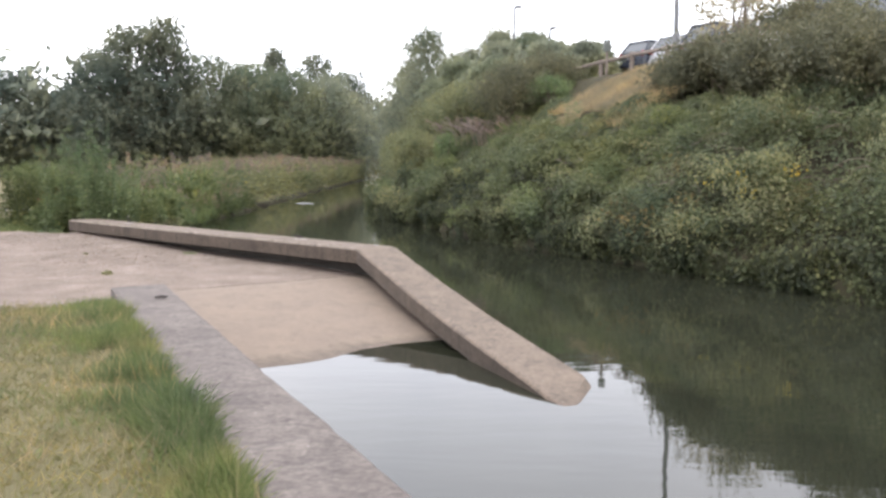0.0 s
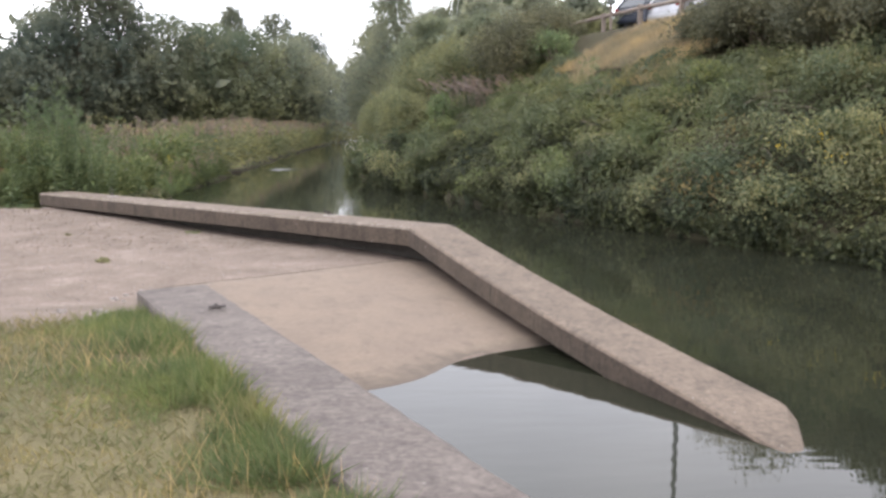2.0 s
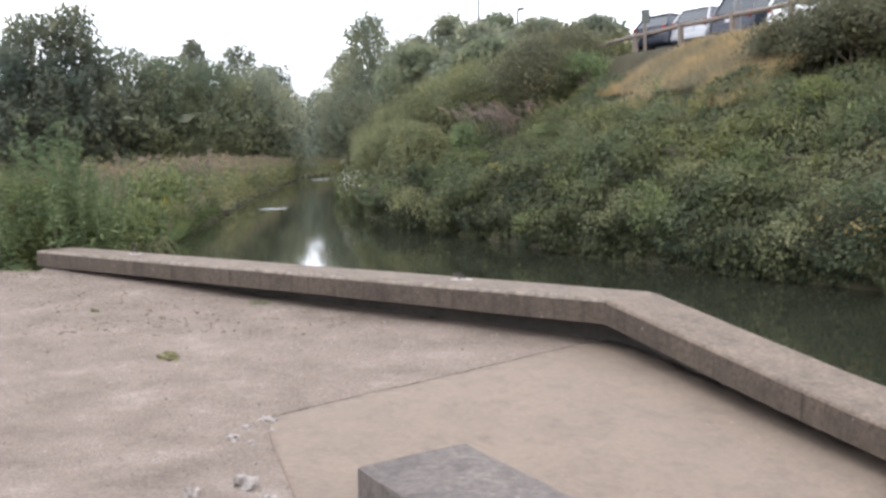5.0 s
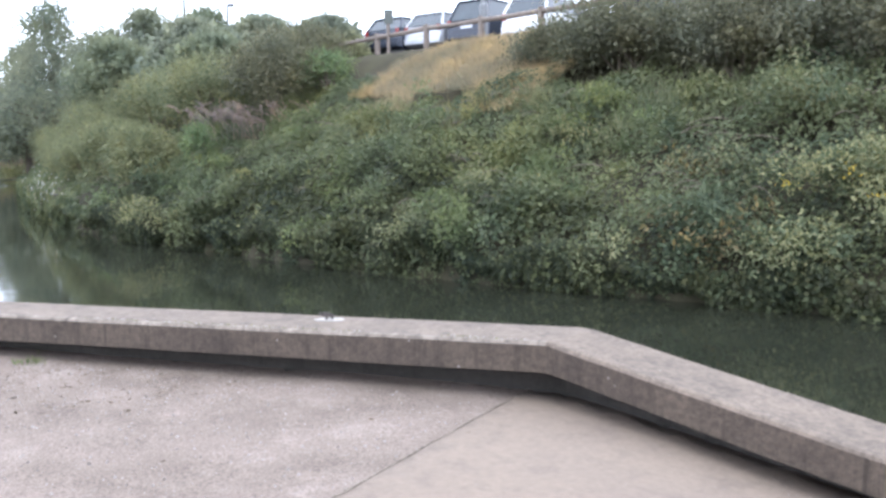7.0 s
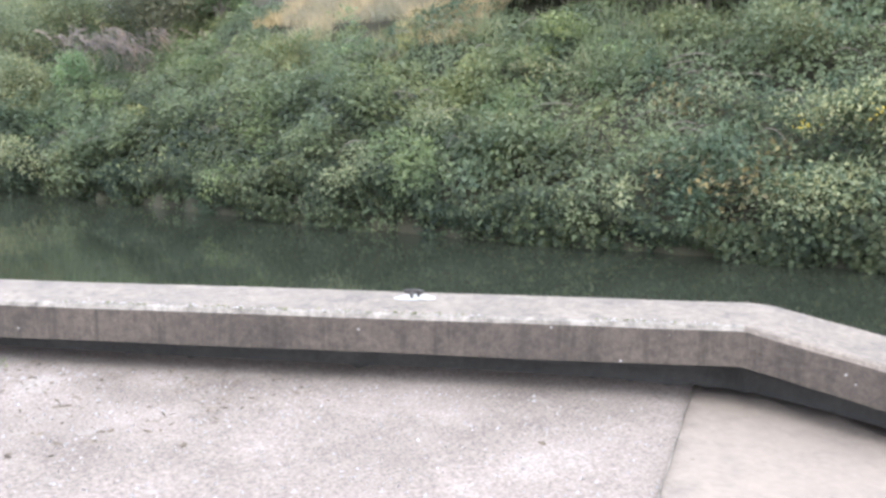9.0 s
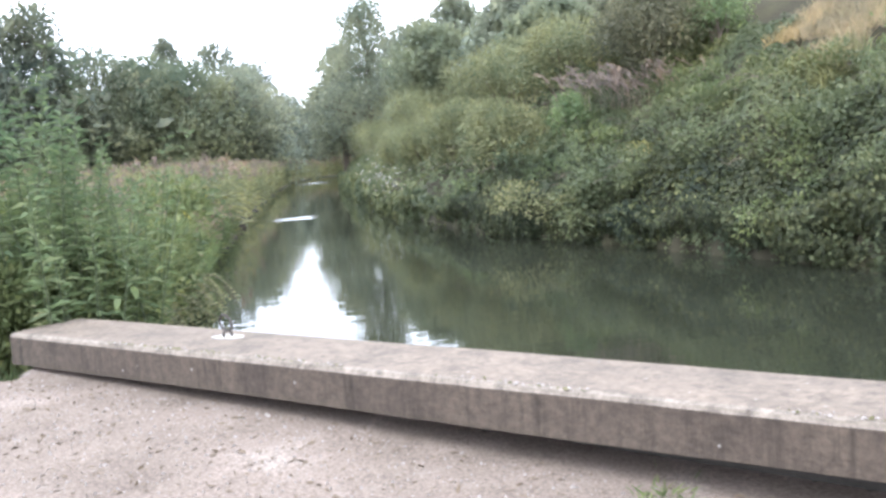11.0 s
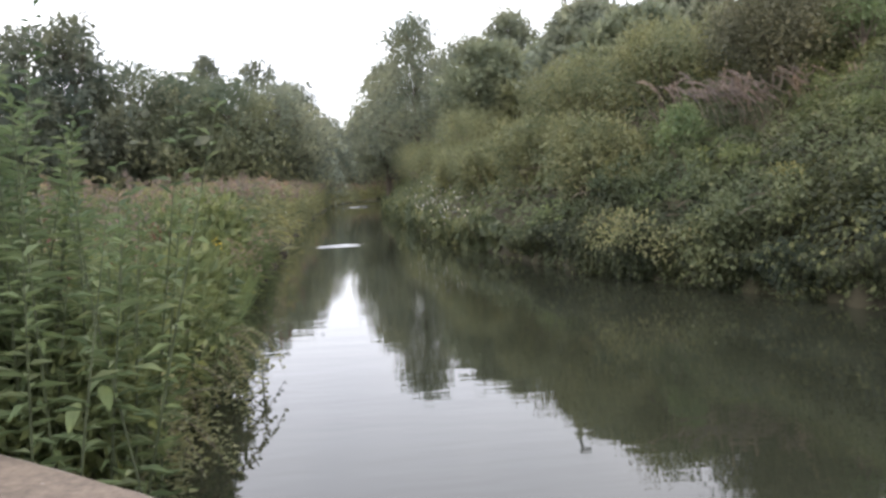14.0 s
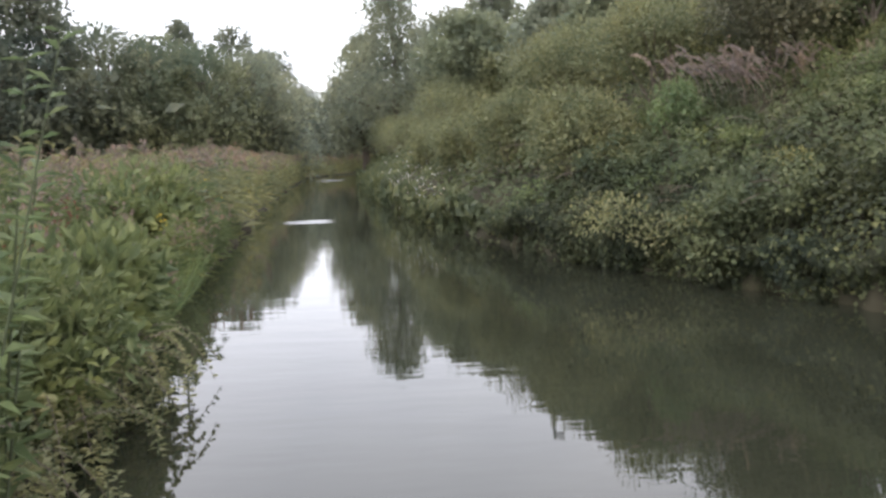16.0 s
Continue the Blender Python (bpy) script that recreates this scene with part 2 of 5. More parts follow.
# Tree leaves: lifted, greyed colours and strong translucency put distance haze into them.
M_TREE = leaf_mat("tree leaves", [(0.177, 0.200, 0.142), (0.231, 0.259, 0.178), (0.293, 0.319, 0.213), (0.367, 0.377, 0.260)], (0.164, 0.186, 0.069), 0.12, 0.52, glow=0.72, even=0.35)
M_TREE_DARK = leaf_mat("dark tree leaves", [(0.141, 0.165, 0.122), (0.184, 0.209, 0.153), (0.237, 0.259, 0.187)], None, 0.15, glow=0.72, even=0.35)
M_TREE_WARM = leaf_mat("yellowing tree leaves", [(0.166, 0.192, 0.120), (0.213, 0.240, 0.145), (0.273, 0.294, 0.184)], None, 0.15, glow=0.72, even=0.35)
M_HERB = leaf_mat("willowherb leaves", [(0.078, 0.101, 0.044), (0.111, 0.144, 0.059), (0.152, 0.189, 0.076), (0.213, 0.235, 0.109)], (0.131, 0.109, 0.042), 0.7, 0.62)
M_HERB_TOP = leaf_mat("young willowherb leaves", [(0.090, 0.133, 0.059), (0.131, 0.184, 0.077), (0.176, 0.230, 0.104), (0.261, 0.294, 0.162)], (0.153, 0.129, 0.063), 0.7, 0.64)
M_RUST = leaf_mat("rust-red seed heads", [(0.16, 0.075, 0.05), (0.22, 0.11, 0.07), (0.15, 0.10, 0.06)], None, 0.8)
M_FLOWER = leaf_mat("faded purple flower heads", [(0.204, 0.155, 0.123), (0.264, 0.206, 0.163), (0.204, 0.181, 0.119)], None, 0.6)
M_WHITE = leaf_mat("white flowers", [(0.6, 0.58, 0.5), (0.75, 0.72, 0.66)], None, 0.6)
M_YELLOW = leaf_mat("yellow flowers", [(0.7, 0.5, 0.05), (0.8, 0.62, 0.1)], None, 0.6)
M_GRASS = leaf_mat("green grass", [(0.069, 0.109, 0.039), (0.110, 0.162, 0.059), (0.161, 0.204, 0.083), (0.276, 0.275, 0.147)], (0.276, 0.237, 0.108), 0.9, 0.58, weight=0.6)
M_DRY = leaf_mat("dry grass", [(0.126, 0.136, 0.060), (0.198, 0.179, 0.090), (0.297, 0.259, 0.142), (0.108, 0.132, 0.052)], (0.095, 0.127, 0.047), 0.7, 0.5, weight=0.6, even=0.8)
M_TAN = leaf_mat("tan hay grass", [(0.297, 0.237, 0.140), (0.374, 0.297, 0.179), (0.440, 0.358, 0.224), (0.264, 0.248, 0.123)], (0.220, 0.242, 0.090), 0.5, 0.6)

# murky slow water: a clear gloss over a dim green body
M_WATER, _n, _l, _p = node_mat("murky river water")
_a = noise_node(_n, _l, 0.25, 3)
_r = ramp(_n, [(0.3, (0.016, 0.018, 0.012)), (0.7, (0.023, 0.025, 0.016))])
_l.new(_a.outputs["Fac"], _r.inputs["Fac"])
_l.new(_r.outputs["Color"], _p.inputs["Base Color"])
_p.inputs["Roughness"].default_value, _p.inputs["IOR"].default_value = 0.02, 1.37
_w1, _w2 = noise_node(_n, _l, 1.6, 2, 0.5, (0.5, 1.6, 1)), noise_node(_n, _l, 7.0, 2, 0.5, (0.6, 1.5, 1))
_nn = bump(_n, _l, _w1.outputs["Fac"], 0.05, 0.05)
_l.new(bump(_n, _l, _w2.outputs["Fac"], 0.035, 0.012, _nn), _p.inputs["Normal"])


# ---- helpers for building ----
rng = np.random.default_rng(7)


def part(name, bm, material, parent=None, label="", smooth=False):
    me = bpy.data.meshes.new(name)
    bm.to_mesh(me)
    bm.free()
    me.materials.append(material)
    if smooth:
        for f in me.polygons:
            f.use_smooth = True
    ob = new(name, me)
    if parent is not None:
        ob.parent = parent
    if label:
        ob["label"] = label
    return ob


def mesh_np(name, verts, faces, material, parent=None, smooth=False, label=""):
    """An object from arrays: verts (n, 3), faces (m, 3 or 4)."""
    verts, faces = np.asarray(verts, np.float32), np.asarray(faces, np.int32)
    me = bpy.data.meshes.new(name)
    k = faces.shape[1]
    me.vertices.add(len(verts))
    me.loops.add(faces.size)
    me.polygons.add(len(faces))
    me.vertices.foreach_set("co", verts.ravel())
    me.loops.foreach_set("vertex_index", faces.ravel())
    me.polygons.foreach_set("loop_start", np.arange(0, faces.size, k, dtype=np.int32))
    me.polygons.foreach_set("use_smooth", np.full(len(faces), smooth))
    me.update(calc_edges=True)
    me.validate()
    me.materials.append(material)
    ob = new(name, me)
    if parent is not None:
        ob.parent = parent
    if label:
        ob["label"] = label
    return ob


def thing(name, at, label, category, group="", kind=""):
    ob = new(name)
    ob.location = at
    ob.empty_display_size = 0.2
    return tagged(ob, label, category, group, kind)


def unit(v):
    return v / np.maximum(np.linalg.norm(v, axis=-1, keepdims=True), 1e-9)


def smooth01(x, a, b):
    t = np.clip((np.asarray(x, float) - a) / (b - a), 0, 1)
    return t * t * (3 - 2 * t)


_grid = np.random.default_rng(3).random((256, 256))


def vnoise(x, y):
    """Value noise, 0 to 1, one cell a unit."""
    x, y = np.asarray(x, float), np.asarray(y, float)
    i, j = np.floor(x).astype(int), np.floor(y).astype(int)
    u, v = x - i, y - j
    u, v = u * u * (3 - 2 * u), v * v * (3 - 2 * v)
    g = lambda a, b: _grid[a % 256, b % 256]
    return (g(i, j) * (1 - u) + g(i + 1, j) * u) * (1 - v) + (g(i, j + 1) * (1 - u) + g(i + 1, j + 1) * u) * v


def blades(base, axis, side, length, width, fold=0.25, droop=0.0):
    """Folded leaves: four corners and two triangles each."""
    n = len(base)
    axis, side = unit(axis), unit(side - axis * np.sum(side * unit(axis), 1, keepdims=True))
    up = np.cross(axis, side)
    length, width = np.broadcast_to(length, n)[:, None], np.broadcast_to(width, n)[:, None]
    mid = base + axis * length * 0.42
    tip = base + axis * length - np.array([0, 0, 1.0]) * droop * length
    v = np.stack([base, mid + side * width / 2 + up * width * fold, tip, mid - side * width / 2 + up * width * fold], 1).reshape(-1, 3)
    k = np.arange(n)[:, None] * 4
    f = np.concatenate([k + [[0, 1, 2]], k + [[0, 2, 3]]], 1).reshape(-1, 3)
    return v, f


def rand_dirs(n, up=0.0):
    d = rng.normal(size=(n, 3))
    d[:, 2] += up
    return unit(d)


def tube(bm, pts, radii, seg=7):
    rings = []
    for k, (p, r) in enumerate(zip(pts, radii)):
        p = Vector(p)
        a, b = Vector(pts[max(0, k - 1)]), Vector(pts[min(len(pts) - 1, k + 1)])
        q = (b - a).to_track_quat("Z", "Y")
        rings.append([bm.verts.new(p + q @ Vector((r * math.cos(6.2832 * i / seg), r * math.sin(6.2832 * i / seg), 0))) for i in range(seg)])
    for r0, r1 in zip(rings, rings[1:]):
        for i in range(seg):
            bm.faces.new((r0[i], r0[(i + 1) % seg], r1[(i + 1) % seg], r1[i]))
    bm.faces.new(rings[0][::-1])
    bm.faces.new(rings[-1])


def box(bm, m, size, bevel=0.0):
    r = bmesh.ops.create_cube(bm, size=1.0, matrix=m @ Matrix.Diagonal((*size, 1)))
    if bevel:
        edges = list({e for v in r["verts"] for e in v.link_edges})
        bmesh.ops.bevel(bm, geom=edges, offset=bevel, segments=2, affect="EDGES", profile=0.5)


# ---- plan ----
WATER = -0.33
SHORE = [(26, -30), (15, -7), (9.4, 5.5), (6.4, 13.1), (4.85, 16.4), (3.9, 18.2), (2.75, 20.3), (1.5, 22.8), (0.1, 27.1), (-1.0, 30.2), (-2.0, 33.0),
         (-2.7, 37.5), (-3.4, 44), (-3.8, 58), (-3.7, 78), (-2.9, 96), (1, 112), (16, 126), (60, 142), (140, 160)]
LEFT = [(-8.0, 20.2), (-7.75, 23), (-7.8, 27), (-8.0, 33), (-8.2, 45), (-8.4, 58), (-8.2, 75), (-8.0, 98), (-5, 118), (6, 133), (50, 152), (140, 174)]
A_IN, TIP, END_IN = np.array([-1.27, 13.28]), np.array([1.05, 7.53]), np.array([-8.06, 19.61])
WIDE = 0.62
Q_TOP, Q_END_L, Q_END_R, Q_DIR = 0.46, np.array([-3.46, 9.40]), np.array([-2.92, 9.50]), np.array([0.42, -0.9075])


def dense(line, step=0.5):
    line = np.array(line, float)
    seg = np.linalg.norm(np.diff(line, axis=0), axis=1)
    s = np.concatenate([[0], np.cumsum(seg)])
    t = np.arange(0, s[-1], step)
    p = np.stack([np.interp(t, s, line[:, 0]), np.interp(t, s, line[:, 1])], 1)
    for _ in range(8):
        p[1:-1] = (p[:-2] + 2 * p[1:-1] + p[2:]) / 4
    return p


SHORE_D, LEFT_D = dense(SHORE), dense(LEFT)


def side_of(line, x, y):
    """Signed distance to a line of points, positive to its right."""
    x, y = np.asarray(x, float).ravel(), np.asarray(y, float).ravel()
    tan = unit(np.gradient(line, axis=0))
    out = np.empty(len(x))
    for a in range(0, len(x), 4000):
        dx, dy = x[a:a + 4000, None] - line[None, :, 0], y[a:a + 4000, None] - line[None, :, 1]
        k = np.argmin(dx * dx + dy * dy, 1)
        r = np.arange(len(k))
        out[a:a + 4000] = np.sign(dx[r, k] * tan[k, 1] - dy[r, k] * tan[k, 0]) * np.sqrt(dx[r, k] ** 2 + dy[r, k] ** 2)
    return out


def bank_top(d):
    """Height of the overgrown bank, d metres inland."""
    return np.interp(d, [-0.3, 0.0, 0.25, 1.0, 2.0, 3.2, 4.2, 6.0, 7.4, 8.4, 10.0, 13.0], [-0.33, 0.05, 0.6, 1.2, 1.75, 2.5, 3.2, 4.1, 4.8, 4.85, 4.95, 5.4])


def quay_side(x, y):
    """Metres to the left of the quay's middle line."""
    c = (Q_END_L + Q_END_R) / 2
    return (np.asarray(x) - c[0]) * Q_DIR[1] - (np.asarray(y) - c[1]) * Q_DIR[0]


def quay_along(x, y):
    c = (Q_END_L + Q_END_R) / 2
    return (np.asarray(x) - c[0]) * Q_DIR[0] + (np.asarray(y) - c[1]) * Q_DIR[1]


def land(x, y):
    """The near shore: packed gravel, the slipway into the water and the raised grass."""
    x, y = np.asarray(x, float), np.asarray(y, float)
    q = 0.63 * x - 0.777 * y
    qs, qa = -quay_side(x, y), quay_along(x, y)
    left = np.where(qa > 0.1, smooth01(-qs, -0.1, 0.05), smooth01(-qs, -0.25, 0.9))
    slope = -0.135 * np.log1p(np.exp(np.clip((q + 11.0) * 3.0, -30, 30))) / 3.0
    slope = np.maximum(slope, -1.2)
    rise = 0.27 * smooth01(-y, -11.5, -8.6) + 0.13 * smooth01(-y, -9.2, -7.6)
    z = 0.02 + slope * (1 - left) + rise * left
    w = unit(END_IN - A_IN)
    along = (x - A_IN[0]) * w[0] + (y - A_IN[1]) * w[1]
    off = np.abs((x - A_IN[0]) * w[1] - (y - A_IN[1]) * w[0])
    z = z + (0.05 * smooth01(along, -0.5, 2.0) + 0.15 * smooth01(along, 3.0, 9.5)) * (1 - smooth01(off, 0.5, 4.5)) * smooth01(along, -0.5, 0.5)
    return z + 0.02 * (vnoise(x * 0.7, y * 0.7) - 0.5)


WALL_MID = np.array([END_IN + [0.19, 0.21], A_IN + [0.24, 0.16], TIP + [0.26, 0.1], TIP + [0.26, 0.1] + np.array([0.374, -0.927]) * 14])
EDGE_D = np.concatenate([dense([(-8.0, 140), *[tuple(p) for p in LEFT[6::-1]]], 0.5)[:-2], dense(WALL_MID, 0.25)])


def ground_z(x, y):
    shape = np.shape(x)
    x, y = np.asarray(x, float).ravel(), np.asarray(y, float).ravel()
    far_d, near_d = side_of(SHORE_D, x, y), side_of(EDGE_D, x, y)
    left_d = np.where(y > 60, -side_of(LEFT_D, x, y), near_d)
    bank = bank_top(far_d) - np.where(far_d < 6.5, 0.4, 0.4 * (1 - smooth01(far_d, 6.5, 7.5)))
    shore = np.where((y > 19) & (left_d < 3.0), land(x, y) - 0.25 * smooth01(-left_d, -2.5, 0), land(x, y))
    z = np.where(left_d > -0.15, shore, -1.25)
    z = np.where(far_d > -0.4, np.maximum(bank, -1.25), z)
    return z.reshape(shape)


def axis_steps(lo, hi, fine, reach):
    mid = np.arange(lo, hi, fine)
    out = [0.0]
    while out[-1] < reach:
        out.append(out[-1] + max(fine, out[-1] * 0.16 + fine))
    out = np.array(out[1:])
    return np.concatenate([lo - out[::-1], mid, hi - fine + out])


def sheet(xs, ys, zf):
    X, Y = np.meshgrid(xs, ys)
    V = np.stack([X, Y, zf(X, Y)], -1).reshape(-1, 3)
    i = np.arange(len(ys) - 1)[:, None] * len(xs) + np.arange(len(xs) - 1)[None, :]
    F = np.stack([i, i + 1, i + 1 + len(xs), i + len(xs)], -1).reshape(-1, 4)
    return V, F


# ---- ground, water, paved parts ----
V, F = sheet(axis_steps(-14, 15, 0.3, 900), axis_steps(-8, 46, 0.3, 900), ground_z)
ground = tagged(mesh_np("ground", V, F, M_FIELD, smooth=True), "dry meadow ground with river bed and banks", "ground", kind="structure")
ground.data.materials.append(M_SOIL)
ground.data.materials.append(M_ASPHALT)
mid = V[F].mean(1)
fd = side_of(SHORE_D, mid[:, 0], mid[:, 1])
idx = np.where((fd > -1) & (fd < 8.6), 1, np.where((fd >= 8.6) & (fd < 45) & (mid[:, 1] < 75), 2, 0)).astype(np.int32)
idx = np.where((mid[:, 2] < -0.2) & (fd < 0), 1, idx).astype(np.int32)
ground.data.polygons.foreach_set("material_index", idx)

V, F = sheet(axis_steps(-14, 20, 2.0, 160), axis_steps(-12, 60, 2.0, 120), lambda X, Y: np.full(X.shape, WATER))
water = tagged(mesh_np("water", V, F, M_WATER), "still murky green river water", "river", kind="structure")


def lawn_edge(x):
    """Northing at which the lawn gives way to the gravel."""
    return 8.2 + 1.05 * smooth01(x, -4.25, -3.6)


def in_plaza(x, y):
    d = side_of(EDGE_D, x, y)
    wob = 0.5 * (vnoise(x * 1.1, y * 1.1) - 0.5) + 0.25 * (vnoise(x * 4, y * 4) - 0.5)
    qs, qa = -quay_side(x, y), quay_along(x, y)
    grass = (qs < 0.1) & (y < lawn_edge(x) + wob)
    verge = (y > 19.15 + 0.6 * wob + 0.4 * np.maximum(-x - 8.1, 0)) & (x < -7.95)
    return (d > -0.15) & ~grass & ~verge & (x > -30) & (y < 26) & (y > 1)


V, F = sheet(np.arange(-22, 3.0, 0.15), np.arange(1, 26, 0.15), lambda X, Y: land(X, Y) + 0.012)
keep = in_plaza(V[F].mean(1)[:, 0], V[F].mean(1)[:, 1])
plaza = tagged(mesh_np("pavement", V, F[keep], M_PLAZA, smooth=True), "packed pale gravel apron above the slipway", "gravel", kind="structure")
# the concrete slab of the slipway, cut along its joints, a finger's width proud of the gravel
bm = bmesh.new()
bm.from_mesh(plaza.data)
for f in [f for f in bm.faces if f.calc_center_median().y > 14.6 or f.calc_center_median().x < -5.2]:
    bm.faces.remove(f)
J0, J1, J2 = Vector((-0.6, 14.07, 0)), Vector((-4.05, 11.65, 0)), Vector((-3.35, 8.0, 0))
for a, b in ((J0, J1), (J1, J2)):
    d = (b - a).normalized()
    bmesh.ops.bisect_plane(bm, geom=bm.verts[:] + bm.edges[:] + bm.faces[:], plane_co=a, plane_no=Vector((-d.y, d.x, 0)), clear_inner=True)
for v in bm.verts:
    v.co.z += 0.012 + 0.004 * noise.noise(v.co * 3) + 0.03 * noise.noise(v.co * 0.8 + Vector((4, 0, 0))) * (1 - min(1, max(0, (v.co.z + 0.25) / 0.2)))
    v.co.x += 0.02 * noise.noise(v.co * 2.3)
part("slipway", bm, M_SLAB)
slab = bpy.data.objects["slipway"]
tagged(slab, "tan concrete slipway slab sloping into the water", "slipway", kind="structure")
rim = bpy.data.objects["slipway"].modifiers.new("thickness", "SOLIDIFY")
rim.thickness, rim.offset = 0.05, -1

jd = (J1 - J0).normalized()
bm = bmesh.new()
rows = []
for k in range(47):
    q = J0 + jd * (0.05 + 0.09 * k)
    q = q + Vector((-jd.y, jd.x, 0)) * 0.012 * noise.noise(q * 3.1)
    wide = 0.0025 + 0.002 * noise.noise(q * 5.3)
    rows.append([bm.verts.new((q.x - jd.y * o * wide, q.y + jd.x * o * wide, float(land(q.x, q.y)) + h)) for o, h in ((-1, 0.0), (-1, 0.031), (1, 0.028), (1, 0.0))])
for r0, r1 in zip(rows, rows[1:]):
    for i in range(3):
        bm.faces.new((r0[i], r0[i + 1], r1[i + 1], r1[i]))
tagged(part("trim_joint", bm, M_JOINT), "dirt-filled joint along the slab's upper edge", "joint", kind="structure")

# the footpath across the meadow
V, F = sheet(np.arange(-60, -10.6, 0.5), np.arange(28.6, 31.9, 0.3), lambda X, Y: ground_z(X, Y + 0.12 * (X + 12) * 0) + 0.02)
tagged(mesh_np("road", V, F, M_PATH, smooth=True), "narrow pale gravel footpath through the meadow", "path", kind="structure")


# ---- concrete walls ----
def sweep(line, tops, offsets, step=0.1, rough=0.003):
    """Stations along a line; offsets: (across, height below the top) of the outline. Returns arrays."""
    line = np.array(line, float)
    seg = np.linalg.norm(np.diff(line, axis=0), axis=1)
    s = np.concatenate([[0], np.cumsum(seg)])
    t = np.unique(np.concatenate([np.arange(0, s[-1], step), s]))
    p = np.stack([np.interp(t, s, line[:, 0]), np.interp(t, s, line[:, 1])], 1)
    z = np.interp(t, [a for a, _ in tops], [b for _, b in tops])
    tan = unit(np.gradient(p, axis=0))
    nor = np.stack([-tan[:, 1], tan[:, 0]], 1)
    tan_a = unit(np.diff(line, axis=0))
    V = []
    for k in range(len(t)):
        nm, stretch = nor[k], 1.0
        for j in range(1, len(line) - 1):
            if abs(t[k] - s[j]) < 1e-6:
                n0, n1 = np.array([-tan_a[j - 1][1], tan_a[j - 1][0]]), np.array([-tan_a[j][1], tan_a[j][0]])
                nm = unit(n0 + n1)
                stretch = 1 / max(0.3, float(nm @ n0))
            elif abs(t[k] - s[j]) < step * 1.5:
                nm = np.array([-tan_a[j - 1][1], tan_a[j - 1][0]]) if t[k] < s[j] else np.array([-tan_a[j][1], tan_a[j][0]])
        for i, (a, h) in enumerate(offsets):
            w = rough * (vnoise(t[k] * 1.1 + i * 17, i * 3.7) - 0.5) * 2 + rough * 1.2 * (vnoise(t[k] * 11 + i * 31, i * 1.3) - 0.5)
            V.append((*(p[k] + nm * (a * stretch + w)), z[k] - h + w * 0.7))
    n = len(offsets)
    F = []
    for k in range(len(t) - 1):
        for i in range(n):
            j = (i + 1) % n
            F.append((k * n + i, k * n + j, (k + 1) * n + j, (k + 1) * n + i))
    return np.array(V), F, n, len(t)


def swept(name, parent, material, line, tops, offsets, label="", **kw):
    V, F, n, count = sweep(line, tops, offsets, **kw)
    bm = bmesh.new()
    vs = [bm.verts.new(v) for v in V]
    for f in F:
        bm.faces.new([vs[i] for i in f][::-1])
    bm.faces.new(vs[:n])
    bm.faces.new(vs[(count - 1) * n:][::-1])
    bmesh.ops.recalc_face_normals(bm, faces=bm.faces)
    return part(name, bm, material, parent, label)


L1 = float(np.linalg.norm(A_IN - END_IN))
L2 = float(np.linalg.norm(TIP - A_IN))
wall_line = [tuple(END_IN), tuple(A_IN), tuple(TIP)]
wall_tops = [(0, 0.485), (L1, 0.485), (L1 + 2.0, 0.17), (L1 + 3.4, -0.02), (L1 + 4.2, -0.11), (L1 + 5.4, -0.24), (L1 + L2, -0.345)]
river_wall = thing("wall_river", (0, 0, 0), "weathered concrete kerb wall bent along the slipway", "wall", kind="structure")
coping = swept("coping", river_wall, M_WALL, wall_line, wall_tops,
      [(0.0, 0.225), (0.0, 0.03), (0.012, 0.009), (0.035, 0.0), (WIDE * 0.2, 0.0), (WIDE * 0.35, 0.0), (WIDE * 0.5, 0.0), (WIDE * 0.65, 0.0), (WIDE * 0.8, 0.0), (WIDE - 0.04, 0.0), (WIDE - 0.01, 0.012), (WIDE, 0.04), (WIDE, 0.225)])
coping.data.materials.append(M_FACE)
tip_way = unit(TIP - A_IN)
for v in coping.data.vertices:
    r = np.array(v.co[:2]) - A_IN
    worn = float(-r[0] * tip_way[1] + r[1] * tip_way[0]) - (WIDE - 0.7 * (float(r @ tip_way) - 5.45))
    if worn > 0 and float(r @ tip_way) > 5:
        v.co.z -= min(0.3, 0.75 * worn)
coping.data.materials.append(M_WORN)
# upright sides get the stained colour that also carries side shade
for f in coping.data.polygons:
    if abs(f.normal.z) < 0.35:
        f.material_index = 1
    elif f.normal.z < 0.97 and f.area < 0.01 and f.center.x < A_IN[0]:
        f.material_index = 2
# set-back footing, coloured near black as the undercut's shade
swept("footing", river_wall, M_GAP_SHADE, wall_line, [(a, b - 0.2) for a, b in wall_tops],
      [(0.36, 1.1), (0.36, 0.0), (WIDE - 0.03, 0.0), (WIDE - 0.03, 1.1)], "recessed footing darkened for the shade under the coping")
quay_line = [tuple(Q_END_L), tuple(Q_END_L + Q_DIR * 22)]
quay = thing("wall_quay", (0, 0, 0), "grey concrete quay wall edging the grass", "wall", kind="structure")
swept("coping", quay, M_QUAY, quay_line, [(0, Q_TOP), (22, Q_TOP)],
      [(0.0, 0.6), (0.0, 0.03), (0.012, 0.008), (0.04, 0.0), (0.51, 0.0), (0.545, 0.012), (0.56, 0.05), (0.56, 1.6)], rough=0.010)


